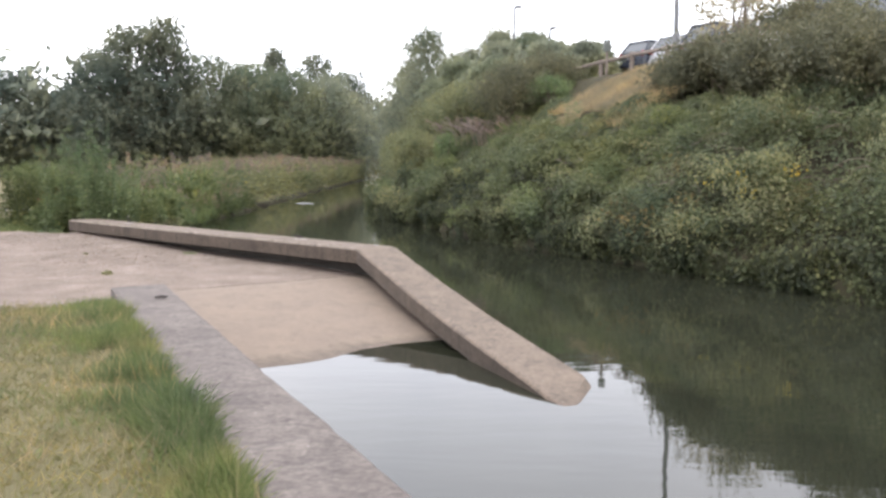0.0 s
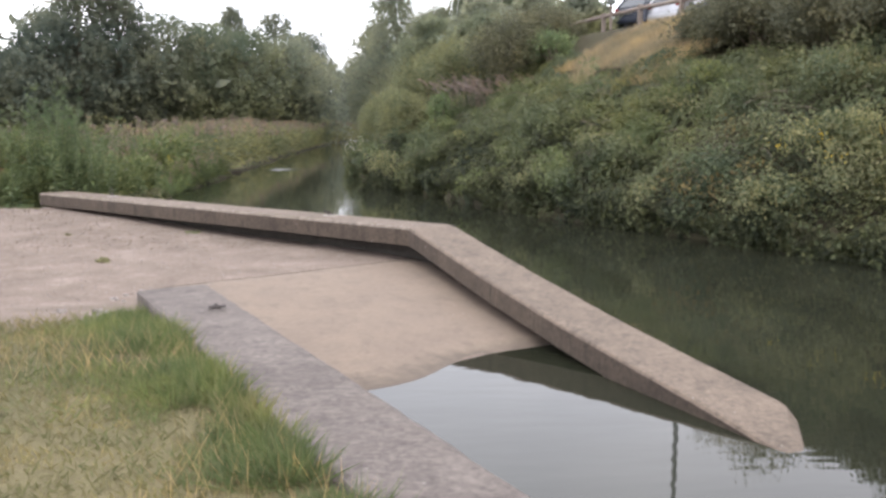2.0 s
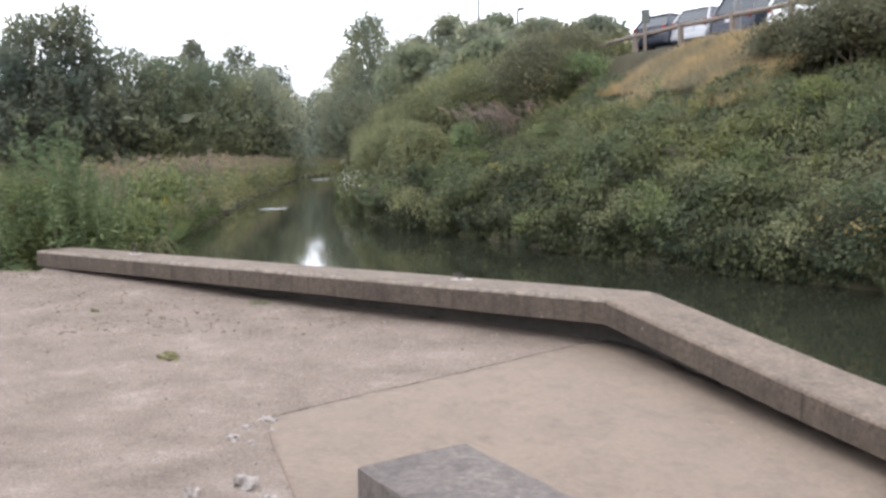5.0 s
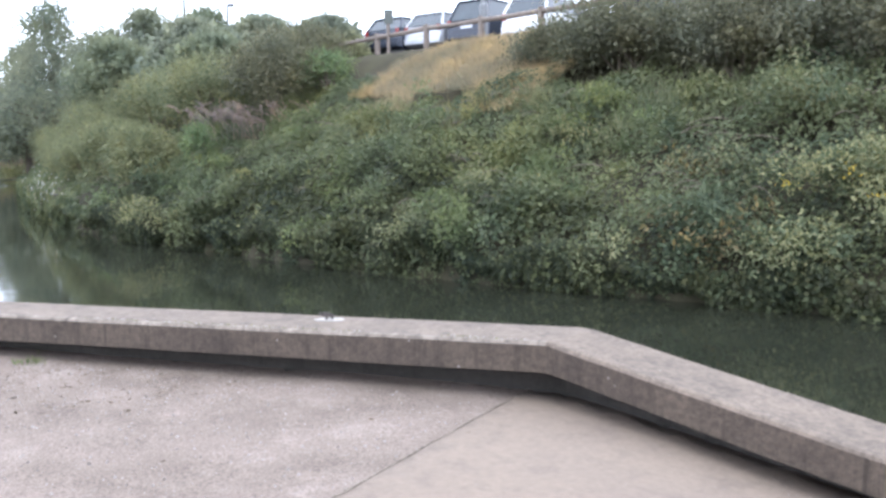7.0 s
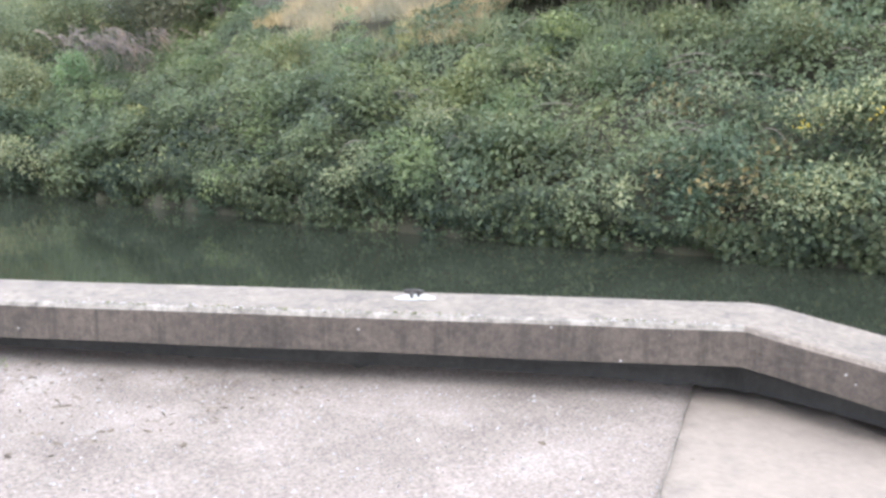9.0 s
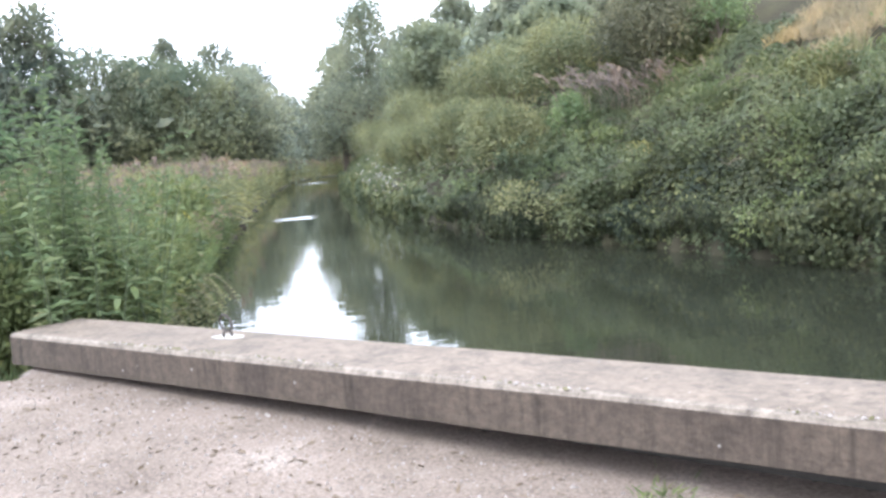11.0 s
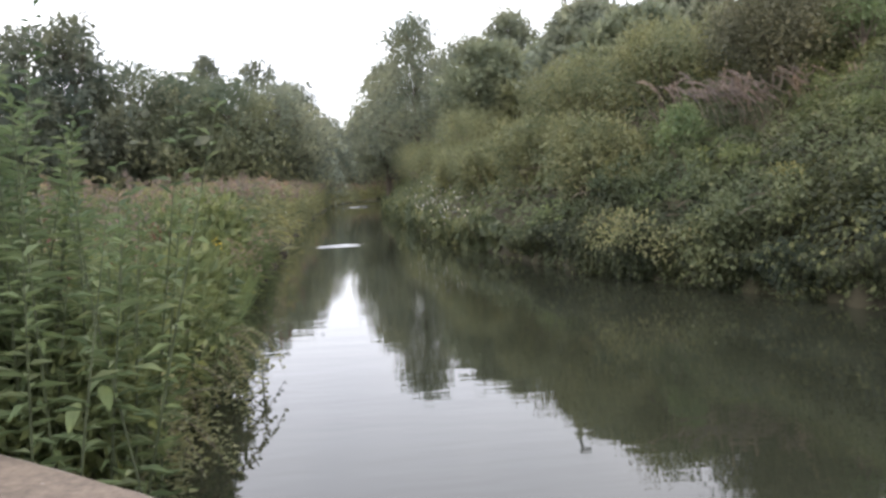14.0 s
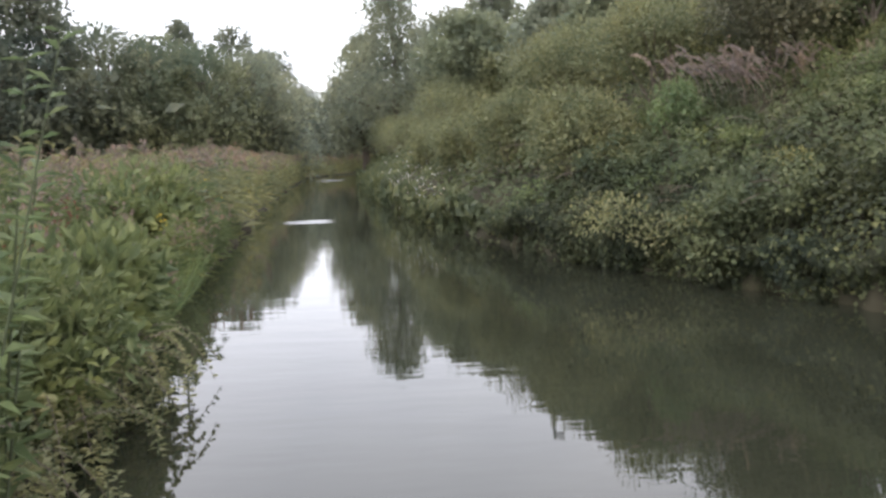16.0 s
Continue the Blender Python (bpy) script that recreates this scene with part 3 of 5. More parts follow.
# ---- foliage builders ----
def leaf_cloud(centres, radii, count, size, flat=0.75, up=0.5, aspect=0.6, loose=0.7):
    """Leaves on and inside lumps: most near the outside, turned out and up."""
    centres, radii = np.asarray(centres, float), np.asarray(radii, float)
    w = radii ** 2
    k = rng.choice(len(centres), count, p=w / w.sum())
    d = rand_dirs(count, 0.35)
    r = radii[k] * (0.25 + 0.95 * rng.random(count) ** 0.7)
    base = centres[k] + d * r[:, None] * [1, 1, flat]
    axis = unit(d * 0.7 + rand_dirs(count) * 0.9 + [0, 0, -0.15])
    nor = unit(d * 0.6 + rand_dirs(count) * loose + [0, 0, up])
    side = np.cross(nor, axis)
    L = size * (0.6 + 0.8 * rng.random(count))
    return blades(base, axis, side, L, L * aspect, 0.15)


def merge(items):
    vs, fs, n = [], [], 0
    for v, f in items:
        vs.append(v)
        fs.append(f + n)
        n += len(v)
    return np.concatenate(vs), np.concatenate(fs)


def tree(at, height, spread, material, label, leaves=9500, size=0.40, lumps=150, lean=0.0, pointed=0.45, low=0.05):
    """A tapered trunk with limbs and a ragged crown of leaf clumps."""
    x, y = at
    z = float(ground_z(np.array([x]), np.array([y]))[0])
    h = height - z
    ob = thing("tree", (x, y, z), label, "tree", "riverside trees")
    bm = bmesh.new()
    r0 = 0.018 * h + 0.06
    spine = [Vector((lean * h * t + 0.1 * math.sin(5 * t + x), 0.1 * math.cos(4 * t + y), h * 0.93 * t)) for t in (0, 0.15, 0.35, 0.55, 0.75, 1)]
    tube(bm, spine, [r0 * 1.3, r0, r0 * 0.8, r0 * 0.55, r0 * 0.3, r0 * 0.08])
    part("trunk", bm, M_BARK, ob)
    centres, radii = [], []
    for k in range(lumps):
        t = low + (0.98 - low) * (k + rng.random()) / lumps
        a = k * 2.4 + 1.2 * rng.random()
        prof = math.sin(math.pi * min(1, (t * 0.84 + 0.14))) ** 0.55 * (1 - pointed * t)
        rr = spread * prof * (0.25 + 0.8 * rng.random() ** 0.7)
        c = np.array([lean * h * t + rr * math.cos(a), rr * math.sin(a), h * (0.03 + 0.93 * t)])
        centres.append(c)
        radii.append(spread * (0.19 + 0.19 * rng.random()) * (1 - 0.4 * t))
    for k in range(0, lumps, 5):
        c = centres[k]
        s = Vector((lean * c[2], 0, max(0.3, c[2] * 0.75)))
        e = Vector(c)
        bm = bmesh.new()
        tube(bm, [s, s.lerp(e, 0.5) + Vector((0, 0, -0.1)), e], [r0 * 0.32, r0 * 0.2, r0 * 0.05], 5)
        part("limb", bm, M_BARK, ob)
    v, f = leaf_cloud(centres, radii, int(leaves * 0.8), size, up=0.4, loose=0.55)
    # feathery upright sprays break the outline
    m = leaves // 20
    k = rng.integers(0, lumps, m)
    d = rand_dirs(m, 0.5)
    o = np.array(centres)[k] + d * np.array(radii)[k][:, None] * 0.7
    way = unit(d * 0.8 + [0, 0, 0.9] + 0.3 * rand_dirs(m)) * (0.3 + 0.7 * rng.random((m, 1)) ** 1.5) * spread * 0.27
    s = rng.random((m, 9, 1))
    b = (o[:, None] + way[:, None] * s).reshape(-1, 3) + rng.normal(size=(m * 9, 3)) * size * 0.16
    q = size * (0.75 - 0.35 * s.reshape(-1))
    v2, f2 = blades(b, unit(np.repeat(way, 9, 0)) + rand_dirs(len(b)) * 0.7, rand_dirs(len(b)), q, q * 0.55)
    v, f = merge([(v, f), (v2, f2)])
    mesh_np("crown", v, f, material, ob)
    return ob


def bush(at, size, material, label, leaves=3500, leaf=0.11, aspect=0.55, base=None, category="bush", group="", twigs=14, lumps=40, spray=0.25, name="bush"):
    x, y = at
    z = float(ground_z(np.array([x]), np.array([y]))[0]) if base is None else base
    ob = thing(name, (x, y, z), label, category, group)
    sx, sy, sz = size
    centres, radii = [], []
    for k in range(lumps):
        d = rand_dirs(1, 0.4)[0]
        rr = 0.45 + 0.45 * rng.random()
        c = np.array([d[0] * sx * rr, d[1] * sy * rr, sz * (0.48 + 0.45 * d[2] * rr)])
        centres.append(c)
        radii.append(min(sx, sy, sz) * (0.2 + 0.22 * rng.random()))
    for k in range(twigs):
        bm = bmesh.new()
        a = k * 2.4
        e = Vector(centres[k % lumps]) * 1.12
        s = Vector((0.15 * sx * math.cos(a), 0.15 * sy * math.sin(a), -0.1))
        m = s.lerp(e, 0.55) + Vector((0, 0, 0.12 * sz))
        tube(bm, [s, m, e], [0.03 + 0.006 * sz, 0.018, 0.005], 5)
        part("stem", bm, M_TWIG, ob)
    v, f = leaf_cloud(centres, radii, leaves, leaf, flat=0.9, aspect=aspect)
    n = int(leaves * spray)
    k = rng.integers(0, lumps, n)
    d = rand_dirs(n, 0.6)
    b = np.array(centres)[k] + d * np.array(radii)[k][:, None] * (1.0 + 0.45 * rng.random((n, 1)))
    v2, f2 = blades(b, unit(d + rand_dirs(n) * 0.5), rand_dirs(n), leaf, leaf * 0.5)
    v, f = merge([(v, f), (v2, f2)])
    mesh_np("foliage", v, f, material, ob)
    return ob


# ---- the overgrown far bank ----
TAN_D = unit(np.gradient(SHORE_D, axis=0))
NOR_D = np.stack([TAN_D[:, 1], -TAN_D[:, 0]], 1)


def on_bank(lo, hi, d0, d1, n, bias=1.0):
    """Random places between two northings, d0 to d1 metres inland."""
    k = np.where((SHORE_D[:, 1] > lo) & (SHORE_D[:, 1] < hi))[0]
    s = k[0] + rng.random(n) * (k[-1] - k[0] + 1)
    i = s.astype(int)
    u = (s - i)[:, None]
    p = SHORE_D[i] * (1 - u) + SHORE_D[i + 1] * u
    d = d0 + (d1 - d0) * rng.random(n) ** bias
    nor = unit(NOR_D[i] * (1 - u) + NOR_D[i + 1] * u)
    return p + nor * d[:, None], d, nor


def hummock(x, y):
    return 0.72 * (vnoise(x * 0.75 + 3, y * 0.75) - 0.45) + 0.62 * (vnoise(x * 1.9, y * 1.9 + 9) - 0.5) + 0.30 * (vnoise(x * 4.6, y * 4.6) - 0.5)


def bramble_layer(name, lo, hi, d0, d1, n, leaf, material, label, deep=0.42, lift=0.0):
    p, d, nor = on_bank(lo, hi, d0, d1, n)
    keep = ~((d > 4.35 + 0.5 * (vnoise(p[:, 0] * 1.4, p[:, 1] * 1.4) - 0.5)) & (p[:, 1] > 24.6) & (p[:, 1] < 29.0 + 0.3 * d)) & ~((d > 4.7) & (p[:, 1] < 24.6))
    p, d, nor = p[keep], d[keep], nor[keep]
    n = len(p)
    h = hummock(p[:, 0], p[:, 1])
    tilt = np.stack([hummock(p[:, 0] + 0.08, p[:, 1]) - h, hummock(p[:, 0], p[:, 1] + 0.08) - h], 1) / 0.08
    edge = 1 - smooth01(d, 0.0, 0.6)
    z = bank_top(d) + h * (1 - 0.5 * edge) + lift - deep * rng.random(n) ** 1.7
    out = np.concatenate([-nor * (0.35 + 0.75 * edge)[:, None] - 0.6 * tilt, np.full((n, 1), 0.95)], 1)
    N = unit(out + rand_dirs(n) * 0.5)
    ax = unit(np.cross(N, rand_dirs(n)) + [0, 0, -0.25])
    L = leaf * (0.55 + 0.9 * rng.random(n))
    base = np.concatenate([p, np.maximum(z, WATER + 0.02)[:, None]], 1)
    v, f = blades(base, ax, np.cross(N, ax), L, L * 0.72, 0.12)
    return tagged(mesh_np(name, v, f, material), label, "brambles", kind="stuff")


def bramble_skirt(name, lo, hi, n, leaf, material, label):
    p, d, nor = on_bank(lo, hi, -0.05, 0.35, n)
    high = 0.35 + 0.75 * vnoise(p[:, 0] * 1.1, p[:, 1] * 1.1 + 4)
    u = rng.random(n)
    z = WATER + 0.02 + high * u
    tuft = vnoise(p[:, 0] * 2.1 + 7 + z * 2.6, p[:, 1] * 2.1 - z * 1.7) > 0.6
    bulge = np.where(tuft, 0.28 + 0.1 * u, 0.46 * u ** 1.5 - 0.1) + 0.12 * (vnoise(p[:, 0] * 4.1, p[:, 1] * 4.1) - 0.5)
    p = p - nor * bulge[:, None]
    N = unit(np.concatenate([-nor, (0.5 * u - 0.1)[:, None]], 1) + rand_dirs(n) * 0.55)
    ax = unit(np.cross(N, rand_dirs(n)) + [0, 0, -0.5])
    L = leaf * (0.55 + 0.9 * rng.random(n))
    v, f = blades(np.concatenate([p, z[:, None]], 1), ax, np.cross(N, ax), L, L * 0.7, 0.12)
    return tagged(mesh_np(name, v, f, material), label, "brambles", kind="stuff")


bramble_layer("brambles", -6, 20, -0.1, 6.4, 150000, 0.068, M_BRAMBLE, "dense green brambles covering the steep bank")
bramble_layer("brambles", 20, 35, -0.1, 6.2, 125000, 0.068, M_BRAMBLE, "dense green brambles covering the steep bank")
# low on the bank: leaves coloured dark to carry the shade there
bramble_layer("dark_brambles", 10, 36, 0.0, 0.85, 12000, 0.085, M_SHADE_LEAF, "bramble leaves darkened for shade on the steep foot of the bank", 0.3, 0.12)
bramble_layer("dark_brambles", 22.5, 31, 0.1, 1.9, 9000, 0.075, M_SHADE_LEAF, "darker leaves among the brambles", 0.25, 0.1)
bramble_layer("brambles", 35, 95, -0.1, 6.0, 42000, 0.14, M_BRAMBLE, "brambles and weeds on the farther bank")
# most hanging leaves are darkened as overhang shade, a fifth stay green
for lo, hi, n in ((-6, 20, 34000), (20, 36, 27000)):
    bramble_skirt("hanging_dark_leaves", lo, hi, int(n * 0.8), 0.08, M_SHADE_LEAF, "bramble leaves darkened for shade, hanging to the water")
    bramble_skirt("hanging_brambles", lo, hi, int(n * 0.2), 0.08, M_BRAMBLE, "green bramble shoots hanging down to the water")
bramble_skirt("hanging_brambles", 36, 95, 16000, 0.2, M_BRAMBLE, "weeds hanging down to the water")


def grass_on(name, p, z, material, label, height, width, lean=0.35, category="grass"):
    n = len(p)
    ax = unit(np.concatenate([rng.normal(size=(n, 2)) * lean, np.ones((n, 1))], 1))
    L = height * (0.5 + 0.8 * rng.random(n))
    v, f = blades(np.concatenate([p, z[:, None]], 1), ax, rand_dirs(n), L, width, 0.1, 0.06)
    return tagged(mesh_np(name, v, f, material), label, category, kind="stuff")


# mounds of mixed weeds and bramble heaped over the bank
for k, (m, w, n, count, asp, sz) in enumerate(((M_BRAMBLE, "heaped mounds of bramble", 74, 62000, 0.7, 0.075), (M_HERB, "clumps of nettle and willowherb on the bank", 26, 24000, 0.4, 0.08), (M_SHRUB, "clumps of grey-green weeds on the bank", 30, 26000, 0.5, 0.07), (M_PALE, "clumps of pale fresh weeds on the bank", 4, 2500, 0.5, 0.08), (M_BRAMBLE_OLD, "browning patches of bramble", 6, 1500, 0.6, 0.08))):
    p, d, nor = on_bank(3, 36, 0.25, 3.9, n, 1.15)
    r = 0.35 + 0.5 * rng.random(n)
    z = bank_top(d) + hummock(p[:, 0], p[:, 1]) - 0.25 * r
    c = np.concatenate([p - nor * (0.12 + 0.3 * (1 - smooth01(d, 0.3, 1.0)))[:, None], np.maximum(z, 0.4)[:, None]], 1)
    cs = np.repeat(c, 7, axis=0) + rng.normal(size=(n * 7, 3)) * np.repeat(r, 7)[:, None] * [0.55, 0.55, 0.3]
    cs[:, 2] = np.maximum(cs[:, 2], WATER + 0.45)
    v, f = leaf_cloud(cs, np.repeat(r, 7) * (0.3 + 0.3 * rng.random(n * 7)), count, sz, flat=0.7, up=0.9, aspect=asp)
    v[:, 2] = np.maximum(v[:, 2], WATER + 0.01)
    tagged(mesh_np("bank_weeds", v, f, m), w, "weeds", kind="stuff")

# arching canes
n = 420
p, d, nor = on_bank(0, 40, 0.3, 4.2, n)
ang = rng.random(n) * 6.28
run = np.stack([np.cos(ang), np.sin(ang), 0 * ang], 1) * (0.35 + 0.5 * rng.random((n, 1)))
zb = bank_top(d) + hummock(p[:, 0], p[:, 1]) - 0.12
vv, ff = [], []
for k in range(n):
    t = np.linspace(0, 1, 7)[:, None]
    c = np.concatenate([p[k], [zb[k]]]) + run[k] * t + np.array([0, 0, 1.0]) * (0.95 * t - 1.05 * t * t) * (0.3 + 0.35 * rng.random())
    w = np.array([0, 0, 0.007])
    vv.append(np.concatenate([c - w, c + w]))
    ff.append(np.array([(i, i + 1, i + 8, i + 7) for i in range(6)]) + 14 * k)
tagged(mesh_np("bramble_canes", np.concatenate(vv), np.concatenate(ff), M_TWIG), "thin arching bramble canes over the bank", "brambles", kind="stuff")

# tall weeds half way up, and the scorched grass below the fence
p, d, nor = on_bank(2, 27, 2.6, 3.9, 7000)
keep = vnoise(p[:, 0] * 0.9, p[:, 1] * 0.9) > 0.5
grass_on("tall_weeds", p[keep], bank_top(d)[keep] - 0.1, M_SHRUB, "tall green weeds half way up the bank", 0.45, 0.02)
p, d, nor = on_bank(22.3, 28.8, 3.5, 8.8, 30000)
keep = (vnoise(p[:, 0] * 0.6 + 5, p[:, 1] * 0.6) > np.where(d < 4.4, 0.6, 0.12)) & (p[:, 1] < 31.4 + 0.5 * (vnoise(p[:, 0] * 2, p[:, 1] * 2) - 0.5))
grass_on("dry_grass", p[keep], bank_top(d)[keep] - 0.12, M_TAN, "scorched tan grass on the upper bank", 0.3, 0.016, 0.55)

for (x, y), s, n in (((6.6, 25.6), (1.0, 1.1, 1.4), 6000), ((7.2, 23.6), (1.7, 1.7, 1.9), 13000), ((8.0, 21.4), (1.8, 1.8, 2.0), 13000), ((8.9, 19.1), (1.9, 1.9, 2.1), 13000),
                     ((9.9, 16.7), (1.9, 1.9, 1.8), 12000), ((11.2, 13.9), (2.1, 2.1, 1.9), 10000), ((12.8, 10.6), (2.3, 2.3, 2.1), 8000), ((9.6, 24.0), (1.6, 1.6, 1.4), 6000)):
    bush((x, y), (s[0], s[1], s[2] * 0.7), M_THORN, "dark overgrown thorn bush on the upper bank", int(n * 0.95), 0.092, group="thorn bushes", category="bush")
for (x, y), s, n, m, w in (((2.6, 34.2), (1.5, 1.5, 2.2), 8000, M_THORN, "tangled brownish thorn shrub on the bank"), ((1.2, 36.5), (1.6, 1.6, 2.4), 8000, M_SHRUB, "tangled green shrub on the bank"),
                        ((4.2, 36.0), (1.4, 1.4, 1.8), 7000, M_THORN, "tangled brownish thorn shrub on the bank"), 
                        ((3.9, 33.4), (0.8, 0.8, 1.2), 1500, M_PALE, "sparse yellow-green shrub beside the dry grass"), ((0.1, 33.2), (0.45, 0.45, 1.5), 900, M_PALE, "pale leafy slender sapling on the bank"),
                        ((-1.2, 35.0), (1.1, 1.3, 1.7), 6000, M_SHRUB, "rounded green riverside bush at the water"), ((-1.4, 39.5), (1.2, 1.6, 1.9), 6000, M_SHRUB, "rounded green riverside bush at the water"),
                        ((-2.0, 44.5), (1.0, 1.6, 1.6), 5000, M_SHRUB, "low green riverside bush at the water"), ((-2.2, 50), (1.1, 2.0, 1.7), 5000, M_SHRUB, "low green riverside bush at the water"),
                        ((-1.9, 66), (1.3, 2.6, 2.2), 4000, M_SHRUB, "low green riverside bush at the water"), ((-1.7, 73), (1.5, 2.8, 2.6), 4000, M_SHRUB, "low green riverside bush at the water"),
                        ((-1.5, 81), (1.6, 3.0, 3.2), 4500, M_SHRUB, "tall green riverside bush at the water"), ((-0.8, 91), (1.7, 3.4, 3.2), 4000, M_SHRUB, "tall green riverside bush at the water"),
                        ((0.3, 41), (1.7, 1.7, 2.6), 8000, M_SHRUB, "tall tangled shrub on the bank"), ((-0.8, 57), (2.0, 2.4, 2.6), 5000, M_SHRUB, "low green riverside bush at the water")):
    bush((x, y), s, m, w, int(n * 1.0), 0.092, group="bank shrubs", lumps=64, spray=0.6)
n = 95
zc = float(ground_z(np.array([1.7]), np.array([33.1]))[0])
dry = thing("dry_stalks", (1.7, 33.1, zc), "faded pinkish dry stalks leaning over on the bank", "plants", "bank shrubs")
vv, ff = [], []
for k in range(n):
    o = np.array([0.75 * rng.normal(), 0.4 * rng.normal(), -0.05])
    a = 3.3 + 0.9 * rng.normal()
    run, rise = (0.35 + 0.5 * rng.random()) * np.array([math.cos(a), math.sin(a), 0]), 0.75 + 0.65 * rng.random()
    t = np.linspace(0, 1, 6)[:, None]
    c = o + run * t ** 2 + np.array([0, 0, rise]) * (t - 0.25 * t ** 3)
    w = np.array([0.004, 0.004, 0.003])
    v, f = np.concatenate([c - w, c + w]), np.array([q for i in range(5) for q in ((i, i + 1, i + 7), (i, i + 7, i + 6))])
    s = 0.55 + 0.45 * rng.random(16)
    hb = o + run * s[:, None] ** 2 + np.array([0, 0, rise]) * (s - 0.25 * s ** 3)[:, None] + rng.normal(size=(16, 3)) * 0.012
    tan = unit(2 * run * s[:, None] + np.array([0, 0, rise]) * (1 - 0.75 * s ** 2)[:, None])
    vv.append((v, f))
    vv.append(blades(hb, tan + 0.35 * rand_dirs(16), rand_dirs(16), 0.12, 0.028))
v, f = merge(vv)
mesh_np("foliage", v, f, M_PINK, dry)

# ---- trees ----
RIVER, EDGE, DEEP = "full green tree on the river bank", "green tree at the edge of the wood", "dark tree deep in the wood"
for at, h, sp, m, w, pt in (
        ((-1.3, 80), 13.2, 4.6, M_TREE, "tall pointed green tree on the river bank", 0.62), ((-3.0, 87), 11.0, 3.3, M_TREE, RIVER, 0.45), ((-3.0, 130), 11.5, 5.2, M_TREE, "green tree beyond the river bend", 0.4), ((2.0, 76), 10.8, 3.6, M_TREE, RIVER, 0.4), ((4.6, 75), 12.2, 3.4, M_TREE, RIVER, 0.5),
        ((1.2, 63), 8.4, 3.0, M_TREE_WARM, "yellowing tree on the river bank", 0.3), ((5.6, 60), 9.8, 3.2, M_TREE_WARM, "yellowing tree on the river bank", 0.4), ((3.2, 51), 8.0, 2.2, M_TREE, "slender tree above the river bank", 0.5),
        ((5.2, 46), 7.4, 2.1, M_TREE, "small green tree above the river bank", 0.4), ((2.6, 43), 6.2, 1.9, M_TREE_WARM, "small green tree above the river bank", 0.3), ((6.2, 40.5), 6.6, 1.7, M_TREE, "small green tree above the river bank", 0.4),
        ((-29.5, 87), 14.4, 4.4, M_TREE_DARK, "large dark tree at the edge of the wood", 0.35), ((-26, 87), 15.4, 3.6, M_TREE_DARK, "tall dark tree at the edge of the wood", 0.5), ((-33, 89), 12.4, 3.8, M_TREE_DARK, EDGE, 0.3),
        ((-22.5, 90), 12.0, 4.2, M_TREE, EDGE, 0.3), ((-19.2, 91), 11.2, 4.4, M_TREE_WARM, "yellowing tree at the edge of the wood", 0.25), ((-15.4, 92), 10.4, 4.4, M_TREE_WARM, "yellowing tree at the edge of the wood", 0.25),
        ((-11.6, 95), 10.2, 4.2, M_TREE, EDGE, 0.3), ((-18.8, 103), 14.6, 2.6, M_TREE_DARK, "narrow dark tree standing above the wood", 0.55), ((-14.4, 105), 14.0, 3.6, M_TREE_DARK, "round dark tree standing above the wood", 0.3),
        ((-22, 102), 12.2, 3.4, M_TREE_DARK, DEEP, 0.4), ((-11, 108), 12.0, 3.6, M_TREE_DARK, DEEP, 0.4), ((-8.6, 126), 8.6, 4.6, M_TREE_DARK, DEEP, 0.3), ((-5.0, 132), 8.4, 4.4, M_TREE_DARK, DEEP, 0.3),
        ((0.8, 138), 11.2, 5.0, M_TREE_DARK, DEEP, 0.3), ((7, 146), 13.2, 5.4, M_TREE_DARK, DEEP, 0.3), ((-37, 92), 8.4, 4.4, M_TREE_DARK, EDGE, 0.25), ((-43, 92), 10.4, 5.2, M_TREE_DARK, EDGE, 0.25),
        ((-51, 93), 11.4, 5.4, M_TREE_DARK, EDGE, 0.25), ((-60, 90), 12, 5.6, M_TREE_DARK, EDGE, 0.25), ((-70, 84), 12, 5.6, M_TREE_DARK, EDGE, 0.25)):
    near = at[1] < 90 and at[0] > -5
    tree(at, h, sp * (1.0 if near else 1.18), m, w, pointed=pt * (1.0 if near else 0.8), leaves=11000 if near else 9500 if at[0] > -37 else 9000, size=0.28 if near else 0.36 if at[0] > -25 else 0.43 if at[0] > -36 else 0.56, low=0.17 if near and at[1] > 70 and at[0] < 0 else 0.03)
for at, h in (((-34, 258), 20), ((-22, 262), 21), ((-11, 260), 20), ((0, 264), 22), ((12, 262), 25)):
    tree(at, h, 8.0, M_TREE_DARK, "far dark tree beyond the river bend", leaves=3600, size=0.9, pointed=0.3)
# the wood's lower storey, too thick to count
cs, rs = [], []
for x in np.arange(-75, 20, 1.6):
    yy = 90 + 0.25 * max(0, x + 20) + (8 if x > -6 else 0) + 3 * rng.random()
    if x > -9:
        yy += 26
    for zz in (0.8, 2.4, 4.2):
        cs.append((x, yy + rng.random() * 3, zz + rng.random()))
        rs.append(1.5 + 0.8 * rng.random())
for x in np.arange(-40, -9, 1.5):
    for zz in (3.5, 5.5, 7.2):
        cs.append((x, 99 + 2 * rng.random(), zz + rng.random()))
        rs.append(1.6 + 0.8 * rng.random())
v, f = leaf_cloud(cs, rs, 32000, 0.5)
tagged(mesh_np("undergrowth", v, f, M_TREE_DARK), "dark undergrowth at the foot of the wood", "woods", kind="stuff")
cs, rs = [], []
for a in np.arange(100, 345, 2.2):
    r = 95 + 14 * rng.random()
    x, y = r * math.sin(radians(a)), r * math.cos(radians(a))
    for zz in (2, 5, 8):
        cs.append((x + 3 * rng.normal(), y + 3 * rng.normal(), zz + rng.random() * 2))
        rs.append(3.2 + 1.5 * rng.random())
v, f = leaf_cloud(cs, rs, 9000, 1.2)
